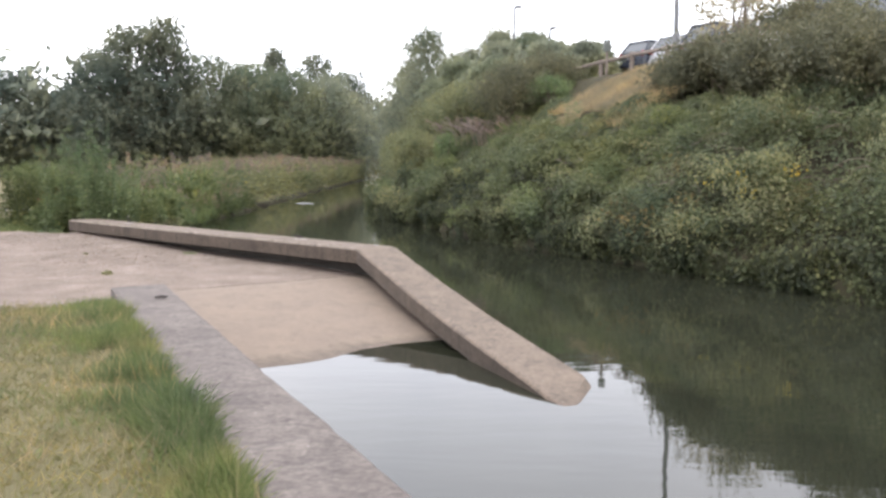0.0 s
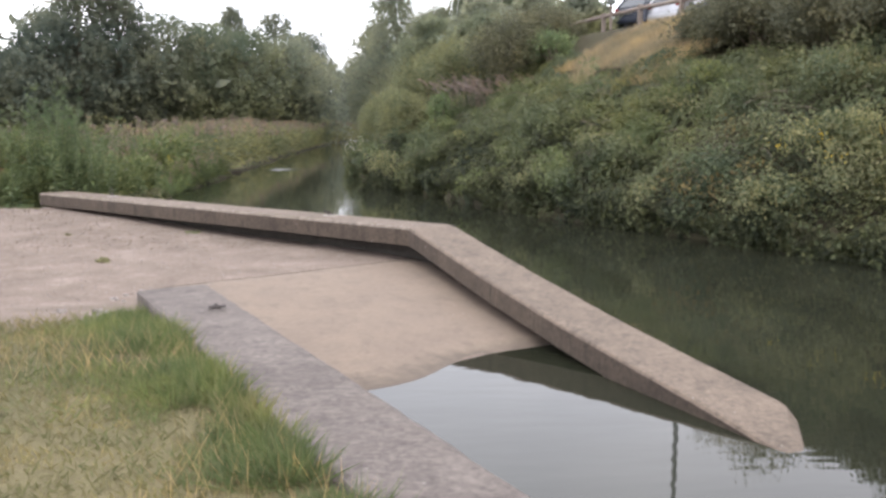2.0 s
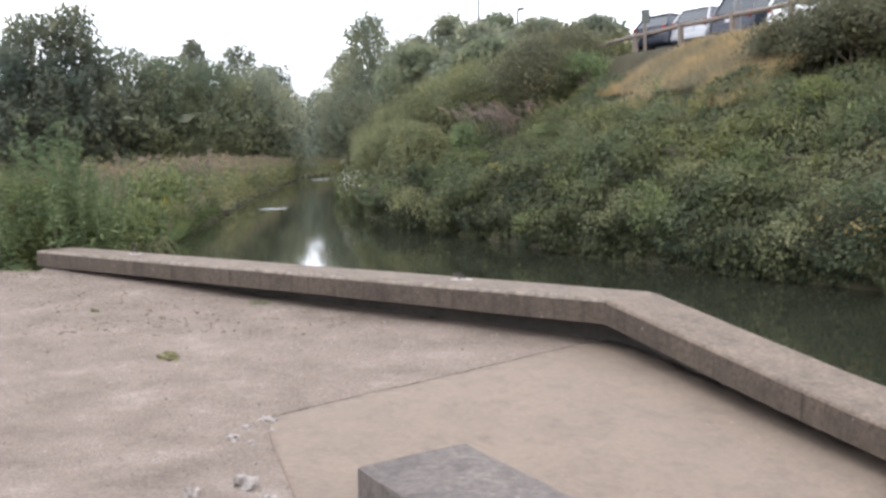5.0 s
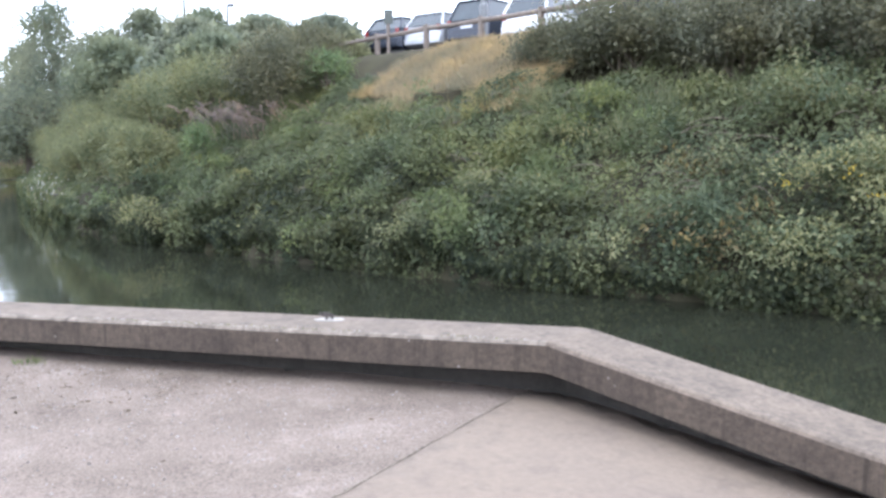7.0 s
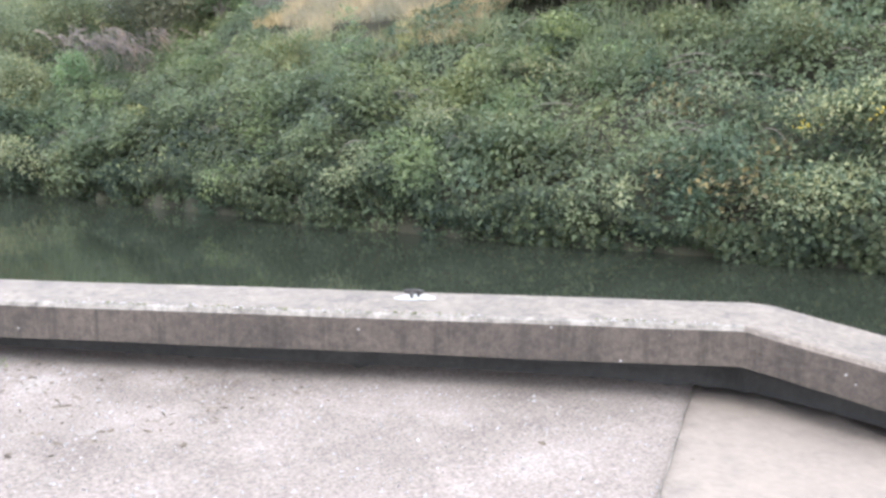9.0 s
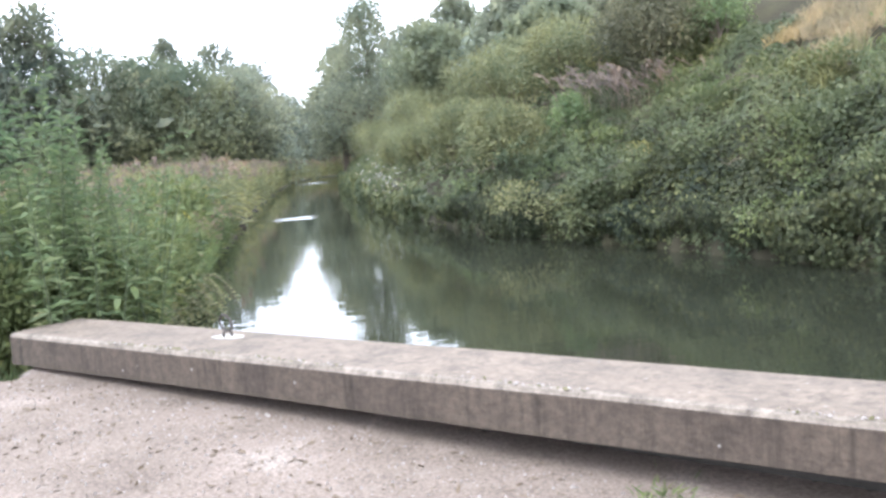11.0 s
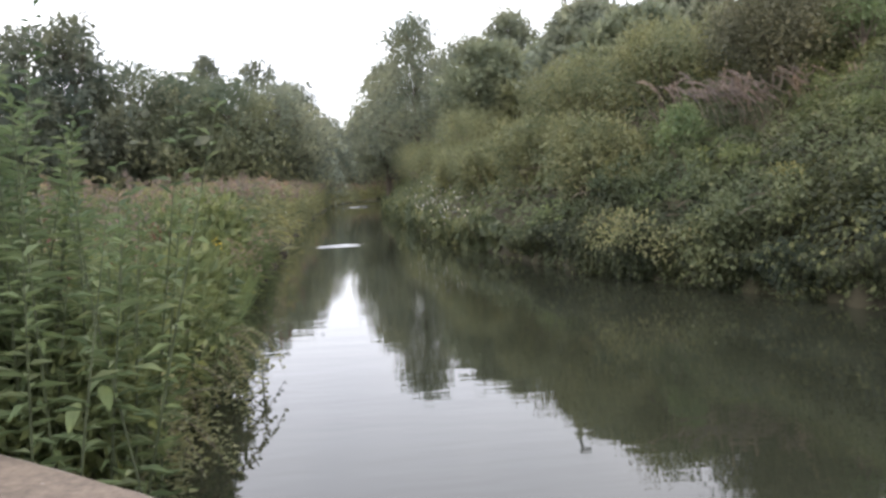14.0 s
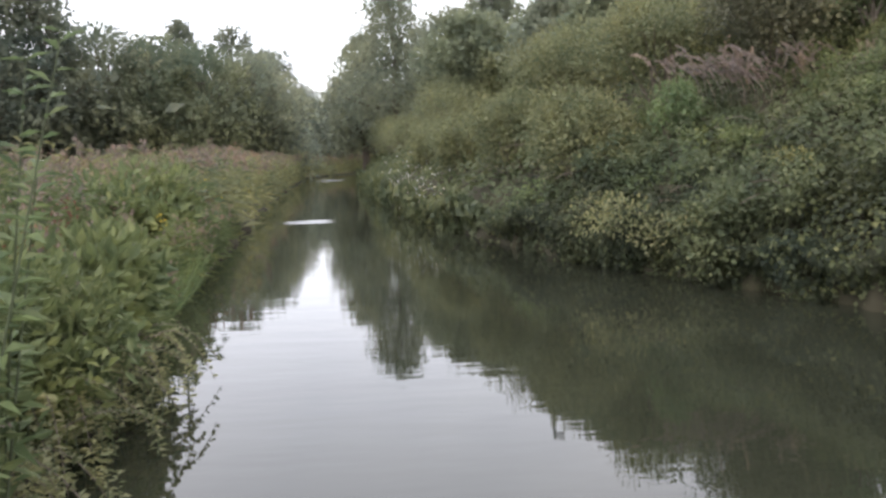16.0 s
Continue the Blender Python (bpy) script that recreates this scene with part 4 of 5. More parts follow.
tagged(mesh_np("far_woods", v, f, M_TREE_DARK), "far woods round the meadow", "woods", kind="stuff")

# ---- herbs along the near shore ----
def herb_bed(name, pts, heights, material, label, per=26, leaf=0.13, aspect=0.24, stems=True, single=False):
    """Upright stalks with lance-shaped leaves set round them."""
    n = len(pts)
    z0 = np.maximum(ground_z(pts[:, 0], pts[:, 1]), WATER - 0.1)
    lean = rng.normal(size=(n, 2)) * 0.12
    k = np.repeat(np.arange(n), per)
    t = np.tile((np.arange(per) + 0.5) / per, n) ** 0.8
    t = np.clip(t + rng.normal(size=len(t)) * 0.03, 0.05, 1)
    hh = heights[k] * t
    base = np.stack([pts[k, 0] + lean[k, 0] * hh, pts[k, 1] + lean[k, 1] * hh, z0[k] + hh], 1)
    ang = np.tile(np.arange(per) * 2.4, n) + k * 1.7
    up = 0.55 - 0.5 * (1 - t) + 0.25 * rng.normal(size=len(t))
    ax = unit(np.stack([np.cos(ang), np.sin(ang), up], 1))
    sd = np.stack([-np.sin(ang), np.cos(ang), 0.3 * rng.normal(size=len(t))], 1)
    L = leaf * (0.6 + 0.7 * rng.random(len(t))) * (1.25 - 0.6 * t)
    if single:
        # every plant a thing of its own: a stem and its leaves
        for j in range(n):
            q = k == j
            ob = thing(name, (pts[j, 0], pts[j, 1], z0[j]), label, "plant", "willowherb plants")
            o = np.array([pts[j, 0], pts[j, 1], z0[j]])
            v, f = blades(base[q] - o, ax[q], sd[q], L[q], L[q] * aspect, 0.15, 0.22)
            mesh_np("leaves", v, f, material, ob)
            bm = bmesh.new()
            tube(bm, [(0, 0, -0.08), (lean[j, 0] * heights[j] * 0.5, lean[j, 1] * heights[j] * 0.5, heights[j] * 0.5), (lean[j, 0] * heights[j], lean[j, 1] * heights[j], heights[j])], [0.008, 0.006, 0.002], 5)
            part("stem", bm, M_STEM, ob)
        return None
    v, f = blades(base, ax, sd, L, L * aspect, 0.15, 0.22)
    tagged(mesh_np(name, v, f, material), label, "plants", kind="stuff")
    if stems:
        ang = rng.random(n) * 6.28
        sv = np.stack([pts[:, 0], pts[:, 1], z0 - 0.05], 1)
        v, f = blades(sv, np.stack([lean[:, 0], lean[:, 1], np.ones(n)], 1), np.stack([np.cos(ang), np.sin(ang), 0 * ang], 1), heights, 0.014)
        v2, f2 = blades(sv, np.stack([lean[:, 0], lean[:, 1], np.ones(n)], 1), np.stack([-np.sin(ang), np.cos(ang), 0 * ang], 1), heights, 0.014)
        v, f = merge([(v, f), (v2, f2)])
        tagged(mesh_np(name + "_stems", v, f, M_STEM), "stalks of the riverside plants", "plants", kind="stuff")
    return np.stack([pts[:, 0] + lean[:, 0] * heights, pts[:, 1] + lean[:, 1] * heights, z0 + heights], 1)


def left_shore(lo, hi, d0, d1, n):
    k = np.where((LEFT_D[:, 1] > lo) & (LEFT_D[:, 1] < hi))[0]
    s = k[0] + rng.random(n) * (k[-1] - k[0] - 1)
    i = s.astype(int)
    u = (s - i)[:, None]
    p = LEFT_D[i] * (1 - u) + LEFT_D[i + 1] * u
    t = unit(np.gradient(LEFT_D, axis=0))[i]
    d = d0 + (d1 - d0) * rng.random(n)
    return p + np.stack([-t[:, 1], t[:, 0]], 1) * d[:, None], d


def tops_of(tips, share, size, material, name, label):
    n = len(tips)
    keep = rng.random(n) < share
    b = np.repeat(tips[keep], 14, axis=0) + rng.normal(size=(keep.sum() * 14, 3)) * [0.035, 0.035, 0.10] - [0, 0, 0.05]
    v, f = blades(b, rand_dirs(len(b), 0.8), rand_dirs(len(b)), size, size * 0.6)
    tagged(mesh_np(name, v, f, material), label, "flowers", kind="stuff")


# the thick stand at the wall's end
p, d = left_shore(20.2, 24.5, -0.1, 2.6, 520)
p[:, 1] += 0.3
hh = 0.65 + 0.7 * smooth01(d, 0.0, 1.1) + 0.7 * (vnoise(p[:, 0] * 1.3, p[:, 1] * 1.3) - 0.5)
herb_bed("willowherb", p, hh, M_HERB, "dense leafy willowherb beyond the wall's end", 40, 0.145, 0.27)
n = 64
p = np.stack([np.maximum(-8.85, -8.2 + 0.34 * rng.normal(size=n)), 21.0 + 0.4 * rng.normal(size=n)], 1)
herb_bed("tall_willowherb", p, 1.6 + 1.05 * rng.random(n) ** 1.5, M_HERB_TOP, "tall leafy shoots of willowherb at the wall's end", 70, 0.165, 0.24, single=True)
n = 26
p = np.stack([-7.65 + 0.22 * rng.normal(size=n), 21.15 + 0.35 * rng.normal(size=n)], 1)
herb_bed("tall_willowherb", p, 1.75 + 0.6 * rng.random(n), M_HERB_TOP, "leafy shoots of willowherb over the water", 56, 0.16, 0.24, single=True)
for (x, y), s, n, lf in (((-8.6, 20.75), (0.75, 0.6, 1.15), 6500, 0.085), ((-7.95, 21.2), (0.75, 0.65, 0.95), 6500, 0.08), ((-8.7, 22.2), (0.7, 0.8, 1.2), 5200, 0.09), ((-8.6, 22.4), (0.9, 0.9, 1.3), 5600, 0.09),
                         ((-8.0, 23.6), (0.7, 1.0, 0.9), 4600, 0.09), ((-8.3, 25.6), (0.8, 1.2, 1.0), 4000, 0.15), ((-8.9, 24.2), (0.8, 1.2, 1.2), 4000, 0.15)):
    bush((x, y), s, M_HERB, "leafy green riverside bush beyond the wall's end", int(n * 1.0), lf * 1.2, aspect=0.33, base=-0.2, group="riverside bushes", lumps=60, spray=0.5)
p, d = left_shore(24, 40, -0.1, 4.2, 1500)
keep = p[:, 0] > -10.4 - 0.42 * (p[:, 1] - 24)
p, d = p[keep], d[keep]
tips = herb_bed("riverside_herbs", p, 0.6 + 0.5 * smooth01(d, 0, 1.5) + 0.9 * (vnoise(p[:, 0] * 0.8, p[:, 1] * 0.8) - 0.4), M_HERB, "tall green herbs along the river's edge", 26, 0.2, 0.24)
tops_of(tips, 0.28, 0.07, M_FLOWER, "flower_heads", "faded purple flower heads above the herbs")
p, d = left_shore(25.5, 33, -0.05, 0.6, 3600)
grass_on("reed_grass", p, np.full(len(p), WATER), M_PALE, "pale green reed grass beside the water", 0.6, 0.02, 0.3, "reeds")
for k in range(16):
    y = 32 + 4.2 * k + 2 * rng.random()
    x = np.interp(y, LEFT_D[:, 1], LEFT_D[:, 0]) - 1.1 - 2.2 * rng.random()
    bush((x, y), (0.9 + 0.3 * rng.random(), 1.5, 0.9 + 0.5 * rng.random()), M_SHRUB if k % 3 else M_HERB, "low tangled weeds on the near shore", 2200, 0.2, group="shore weeds", category="weeds", name="weed_clump", twigs=5)
p, d = left_shore(38, 142, -0.2, 6, 3400)
tips = herb_bed("riverside_reeds", p, 1.2 + 0.85 * vnoise(p[:, 0] * 0.5, p[:, 1] * 0.5), M_SHRUB, "reeds and herbs along the farther shore", 11, 0.38, 0.22, False)
tops_of(tips, 0.36, 0.13, M_FLOWER, "flower_heads", "faded purple reed heads along the shore")
p, d = left_shore(26, 50, 0.0, 1.6, 16)
b = np.concatenate([p, (0.5 + 0.5 * rng.random(len(p)))[:, None]], 1)
b = np.repeat(b[::2], 9, axis=0) + rng.normal(size=(len(b[::2]) * 9, 3)) * 0.045
v, f = blades(b, rand_dirs(len(b), 0.4), rand_dirs(len(b)), 0.04, 0.03)
tagged(mesh_np("ragwort_flowers", v, f, M_YELLOW), "small orange-yellow ragwort flower heads", "flowers", kind="stuff")
vv, ff = [], []
for k, (at, ax, sd, L) in enumerate((((-7.32, 20.36, 0.66), (0.3, -0.5, -0.6), (1.0, 0.2, 0), 0.11), ((-7.42, 20.33, 0.60), (-0.2, -0.6, -0.7), (1, -0.2, 0), 0.12), ((-7.95, 20.42, 0.9), (0.2, -0.8, 0.1), (1, 0, 0.2), 0.10))):
    at, ax, sd = np.array(at), unit(np.array(ax)), unit(np.array(sd))
    t = np.linspace(0, 1, 8)[:, None]
    w = 0.27 * L * np.sin(np.pi * t ** 0.75) ** 0.8
    c = at + ax * L * t - np.array([0, 0, 0.25 * L]) * t * t
    rise = np.cross(ax, sd) * 0.03
    vv.append(np.concatenate([c + sd * w + rise * w / L, c - rise * 0.1, c - sd * w + rise * w / L]))
    ff.append(np.array([(i, i + 1, i + 9, i + 8) for i in range(7)] + [(i + 8, i + 9, i + 17, i + 16) for i in range(7)]) + 24 * k)
v, f = np.concatenate(vv), np.concatenate(ff)
tagged(mesh_np("dock_leaves", v, f, M_PALE), "broad yellow-green dock leaves over the wall", "leaves", kind="stuff")

# rust-red seed heads and dark sprigs over the water
p, d = left_shore(20.6, 27, 0.2, 1.6, 26)
b = np.concatenate([p, (0.45 + 0.75 * rng.random(len(p)))[:, None]], 1)
b = np.repeat(b, 22, axis=0) + rng.normal(size=(len(b) * 22, 3)) * [0.05, 0.05, 0.07]
v, f = blades(b, rand_dirs(len(b), 0.6), rand_dirs(len(b)), 0.045, 0.03)
tagged(mesh_np("dock_seed_heads", v, f, M_RUST), "rust-red dock seed heads among the leaves", "flowers", kind="stuff")
n = 60
p = np.stack([-7.42 + 0.16 * rng.normal(size=n), 21.2 + 4.0 * rng.random(n)], 1)
herb_bed("hanging_sprigs", p, 0.3 + 0.4 * rng.random(n), M_SHRUB, "dark leafy sprigs hanging over the water", 26, 0.075, 0.42)

for k in range(34):
    o = np.array([-7.62 + 0.1 * rng.normal(), 20.9 + 4.4 * rng.random(), 0.0 + 0.25 * rng.random()])
    reach, fall = 0.3 + 0.35 * rng.random(), -0.26 - o[2] + 0.2 * rng.random()
    a = -0.3 + 0.7 * rng.normal()
    way = np.array([math.cos(a), math.sin(a), 0])
    sprig = thing("arching_sprig", tuple(o), "dark leafy sprig arching down to the water", "plant", "arching sprigs")
    curve = lambda t: way * reach * t + np.array([0, 0, 1.0]) * (0.22 * t + (fall - 0.22) * t * t)
    bm = bmesh.new()
    tube(bm, [Vector(curve(t)) for t in np.linspace(-0.1, 1, 7)], [0.005, 0.005, 0.004, 0.004, 0.003, 0.003, 0.002], 4)
    part("stem", bm, M_TWIG, sprig)
    t = 0.12 + 0.88 * np.repeat((np.arange(13) + 0.5) / 13, 3)
    b = np.array([curve(u) for u in t])
    sd = np.array([-way[1], way[0], 0]) * np.where(np.arange(39) % 2, 1, -1)[:, None]
    v, f = blades(b, sd + way * 0.5 + 0.5 * rand_dirs(39), rand_dirs(39, 0.5), 0.055 * (0.7 + 0.6 * rng.random(39)), 0.03)
    mesh_np("leaves", v, f, M_SHRUB, sprig)

# ---- grass ----
n = 96000
p = np.stack([-8.0 + 7.8 * rng.random(n), 2.2 + 7.0 * rng.random(n)], 1)
p[:5000] = np.stack([-9 + 13 * rng.random(5000), -6 + 10 * rng.random(5000)], 1)
qs = quay_side(p[:, 0], p[:, 1]) * -1
keep = (qs < -0.29) & (p[:, 1] < lawn_edge(p[:, 0]) - 0.05 + 0.8 * (vnoise(p[:, 0] * 1.2, p[:, 1] * 1.2) - 0.5) - 0.25 * rng.random(n) ** 3)
keep &= rng.random(n) < np.maximum(0.06, smooth01(p[:, 0], -8.0, -5.4) * smooth01(p[:, 1], 2.2, 4.0))
p = p[keep]
grass_on("lawn", p, ground_z(p[:, 0], p[:, 1]) - 0.01, M_DRY, "short parched lawn grass", 0.075, 0.0075, 1.0)
q = p[(vnoise(p[:, 0] * 1.1 + 4, p[:, 1] * 1.1) > 0.45) & (rng.random(len(p)) < 0.1)]
grass_on("straw_stalks", q, ground_z(q[:, 0], q[:, 1]) - 0.01, M_TAN, "tall straw-coloured seed stalks in the lawn", 0.2, 0.0035, 0.35)
n = 34000
a = 0.3 + rng.random(n) * 11
b = -0.29 - np.abs(rng.normal(size=n)) * (0.1 + 0.28 * vnoise(a * 0.9, 3.0 + 0 * a))
c = (Q_END_L + Q_END_R) / 2
p = c + Q_DIR * a[:, None] + np.array([Q_DIR[1], -Q_DIR[0]]) * -b[:, None]
keep = vnoise(p[:, 0] * 3, p[:, 1] * 3) > 0.28
p, b = p[keep], b[keep]
hh = (0.10 + 0.14 * vnoise(p[:, 0] * 2.2, p[:, 1] * 2.2)) * (1.1 - 0.5 * np.clip((-b - 0.29) / 0.6, 0, 1))
grass_on("verge_grass", p, ground_z(p[:, 0], p[:, 1]) - 0.01, M_GRASS, "lush green grass growing along the quay wall", hh * 0.9, 0.0055, 0.7)
n = 5200
x = -9 + 5.9 * rng.random(n)
p = np.stack([x, lawn_edge(x) + 0.1 + 0.5 * (vnoise(x * 1.1, 9.9 + 0 * x) - 0.5) + 0.26 * rng.normal(size=n)], 1)
p = p[(vnoise(p[:, 0] * 2.4, p[:, 1] * 2.4) > 0.36) & (quay_side(p[:, 0], p[:, 1]) > 0.3)]
grass_on("straw_fringe", p, land(p[:, 0], p[:, 1]) - 0.01, M_DRY, "straggling straw-coloured grass along the gravel's edge", 0.15, 0.005, 0.8)
a = 0.25 + 1.3 * rng.random(2600) ** 1.3
p = c + Q_DIR * a[:, None] + np.array([Q_DIR[1], -Q_DIR[0]]) * (0.29 + np.abs(rng.normal(size=2600)) * 0.17)[:, None]
grass_on("verge_grass", p, ground_z(p[:, 0], p[:, 1]) - 0.01, M_GRASS, "tall green grass tuft at the quay's end", 0.16, 0.0055, 0.7)
n = 9000
p = np.stack([-7 + 8 * rng.random(n), 1 + 8 * rng.random(n)], 1)
p = p[(quay_side(p[:, 0], p[:, 1]) > 0.3) & (vnoise(p[:, 0] * 1.6, p[:, 1] * 1.6) > 0.55)]
grass_on("lawn_tufts", p, ground_z(p[:, 0], p[:, 1]) - 0.01, M_GRASS, "greener tufts in the parched lawn", 0.11, 0.008, 0.8)
n = 15000
p = np.stack([-12 + 4.1 * rng.random(n), 18.8 + 4.6 * rng.random(n)], 1)
p = p[(p[:, 1] > 19.05 + 0.4 * np.maximum(-p[:, 0] - 8.1, 0) + 0.5 * (vnoise(p[:, 0] * 2.3, p[:, 1] * 2.3) - 0.5)) & ((p[:, 0] < -8.12) | (p[:, 1] > 20.0))]
grass_on("verge_grass", p, ground_z(p[:, 0], p[:, 1]) - 0.01, M_GRASS, "rough grass beside the path", 0.16, 0.012, 0.5)
n = 14000
p = np.stack([-45 + 34 * rng.random(n), 24 + 50 * rng.random(n) ** 1.5], 1)
p = p[(np.abs(p[:, 1] - 30.2) > 1.8)]
grass_on("meadow_grass", p, ground_z(p[:, 0], p[:, 1]) - 0.01, M_TAN, "dry meadow grass", 0.07, 0.04, 0.6)

# flowers on the far bank
def flower_dots(name, places, count, spread, size, material, label):
    b = np.repeat(np.array(places, float), count, axis=0)
    b = b + rng.normal(size=b.shape) * spread
    v, f = blades(b, rand_dirs(len(b), 0.5), rand_dirs(len(b)), size, size * 0.8)
    tagged(mesh_np(name, v, f, material), label, "flowers", kind="stuff")


flower_dots("white_flowers", [(-3.6, 46, 0.75), (-3.5, 45, 0.5), (-3.3, 43.5, 0.9), (-3.7, 48, 0.9), (-3.2, 42, 0.6)], 20, (0.25, 0.9, 0.3), 0.07, M_WHITE, "small white flowers on the riverside bushes")
flower_dots("yellow_flowers", [(5.35, 16.4, 1.5), (5.2, 15.9, 1.2), (4.9, 17.2, 1.35), (6.0, 15.6, 1.55)], 14, (0.12, 0.12, 0.06), 0.04, M_YELLOW, "small yellow flowers among the brambles")


# ---- fence, sign, lamps, cars at the top of the bank ----
def car_ground(x, y):
    return float(ground_z(np.array([x]), np.array([y]))[0])


FENCE = [(3.4, 40.0, 4.4), (4.9, 36.8, 4.65), (5.9, 34.6, 4.75), (6.65, 32.6, 4.8), (7.4, 30.6, 4.8), (8.1, 28.6, 4.8), (8.9, 26.4, 4.8), (9.7, 24.2, 4.8)]
fence = thing("fence", (FENCE[2][0], FENCE[2][1], 4.4), "low weathered timber post-and-rail fence", "fence")
o = Vector(fence.location)
for k, (x, y, z) in enumerate(FENCE):
    bm = bmesh.new()
    box(bm, pose(x - o.x, y - o.y, z - o.z + 0.2, 0, 0, 20), (0.13, 0.13, 1.1), 0.012)
    part("post", bm, M_FENCE, fence)
for (x0, y0, z0), (x1, y1, z1) in zip(FENCE, FENCE[1:]):
    bm = bmesh.new()
    a, b = Vector((x0, y0, z0 + 0.64)) - o, Vector((x1, y1, z1 + 0.64)) - o
    tube(bm, [a, a.lerp(b, 0.5) + Vector((0, 0, -0.015)), b], [0.07, 0.066, 0.07], 8)
    part("rail", bm, M_FENCE, fence)

sign = thing("sign", (6.0, 33.95, 4.5), "small dark notice board on a timber post", "sign")
bm = bmesh.new()
box(bm, pose(0, 0, 0.6), (0.08, 0.08, 1.5), 0.01)
part("post", bm, M_FENCE, sign)
bm = bmesh.new()
box(bm, pose(0, -0.06, 1.42, 0, 0, -28), (0.28, 0.03, 0.42), 0.008)
part("board", bm, M_SIGN, sign)


def lamp(x, y, top, arm=0.7):
    z = car_ground(x, y)
    h = top - z
    ob = thing("street_lamp", (x, y, z), "tall grey steel lamp column of the car park", "street lamp", "car park lamps")
    bm = bmesh.new()
    tube(bm, [(0, 0, -0.2), (0, 0, 1.1), (0, 0, 1.15), (0, 0, h)], [0.12, 0.12, 0.085, 0.075], 10)
    part("column", bm, M_STEEL, ob)
    bm = bmesh.new()
    box(bm, pose(arm * 0.5, 0, h + 0.05, 0, -6, 0), (arm, 0.26, 0.2), 0.05)
    part("lantern", bm, M_STEEL, ob)


lamp(7.85, 31.3, 12.5)
lamp(4.6, 60.0, 11.5, 0.5)
lamp(6.9, 59.8, 10.15, 0.4)


def car(at, turn, paint, label, tall=1.48, long=4.2, wide=1.75):
    """A hatchback, its tail towards -y."""
    x, y = at
    ob = thing("car", (0, 0, 0), label, "car", "parked cars")
    bm = bmesh.new()
    # outline of the side: tail to nose
    side = [(-0.5, 0.32), (-0.5, 0.6), (-0.485, 0.9), (-0.46, 1.0), (0.2, 0.98), (0.42, 0.86), (0.49, 0.68), (0.5, 0.34), (0.4, 0.24), (-0.42, 0.24)]
    rings = []
    for w, s in ((-0.5, 0.96), (-0.46, 1.0), (0.46, 1.0), (0.5, 0.96)):
        rings.append([bm.verts.new((w * wide, a * long * s, b)) for a, b in side])
    for r0, r1 in zip(rings, rings[1:]):
        for i in range(len(side)):
            j = (i + 1) % len(side)
            bm.faces.new((r0[i], r0[j], r1[j], r1[i]))
    bm.faces.new(rings[0])
    bm.faces.new(rings[-1][::-1])
    bmesh.ops.recalc_face_normals(bm, faces=bm.faces)
    body = part("body", bm, paint, ob)
    bm = bmesh.new()
    lo = [(-0.46, -0.475), (0.46, -0.475), (0.46, 0.24), (-0.46, 0.24)]
    hi = [(-0.36, -0.40), (0.36, -0.40), (0.37, 0.03), (-0.37, 0.03)]
    vl = [bm.verts.new((a * wide, b * long, 0.98)) for a, b in lo]
    vh = [bm.verts.new((a * wide, b * long, tall - 0.06)) for a, b in hi]
    for i in range(4):
        bm.faces.new((vl[i], vl[(i + 1) % 4], vh[(i + 1) % 4], vh[i]))
    bm.faces.new(vl[::-1])
    bm.faces.new(vh)
    glass = part("window", bm, M_GLASS, ob, "tinted glasshouse")
    bm = bmesh.new()
    box(bm, pose(0, -0.185 * long, tall - 0.04), (0.76 * wide, 0.45 * long, 0.09), 0.035)
    part("roof", bm, paint, ob)
    for a, b in zip(lo, hi):
        bm = bmesh.new()
        tube(bm, [(a[0] * wide * 1.005, a[1] * long * 1.005, 0.96), (b[0] * wide * 1.01, b[1] * long * 1.01, tall - 0.05)], [0.05, 0.04], 6)
        part("pillar", bm, paint, ob)
    for sx in (-1, 1):
        bm = bmesh.new()
        box(bm, pose(sx * 0.42 * wide, -0.5 * long, 0.86), (0.15, 0.06, 0.22), 0.02)
        part("tail_light", bm, M_TAIL, ob, "red tail light")
        bm = bmesh.new()
        box(bm, pose(sx * 0.55 * wide, 0.14 * long, 1.02), (0.18, 0.1, 0.13), 0.03)
        part("mirror", bm, paint, ob)
        for sy in (-0.31, 0.31):
            bm = bmesh.new()
            bmesh.ops.create_cone(bm, cap_ends=True, segments=20, radius1=0.31, radius2=0.31, depth=0.2, matrix=pose(sx * 0.44 * wide, sy * long, 0.31, 0, 90, 0))
            wheel = part("wheel", bm, M_TYRE, ob)
            bm = bmesh.new()
            bmesh.ops.create_cone(bm, cap_ends=True, segments=16, radius1=0.2, radius2=0.17, depth=0.03, matrix=pose(sx * (0.44 * wide + 0.11), sy * long, 0.31, 0, 90 * sx, 0))
            part("rim", bm, M_RIM, wheel)
    bm = bmesh.new()
    box(bm, pose(0, -0.503 * long, 0.72), (0.5, 0.02, 0.11))
    part("number_plate", bm, M_RIM, ob)
    bm = bmesh.new()
    box(bm, pose(0, -0.5 * long, 0.42), (wide * 0.94, 0.12, 0.22), 0.04)
    part("bumper", bm, paint, ob)
    ob.matrix_world = pose(x, y, car_ground(x, y), 0, 0, turn)
    return ob


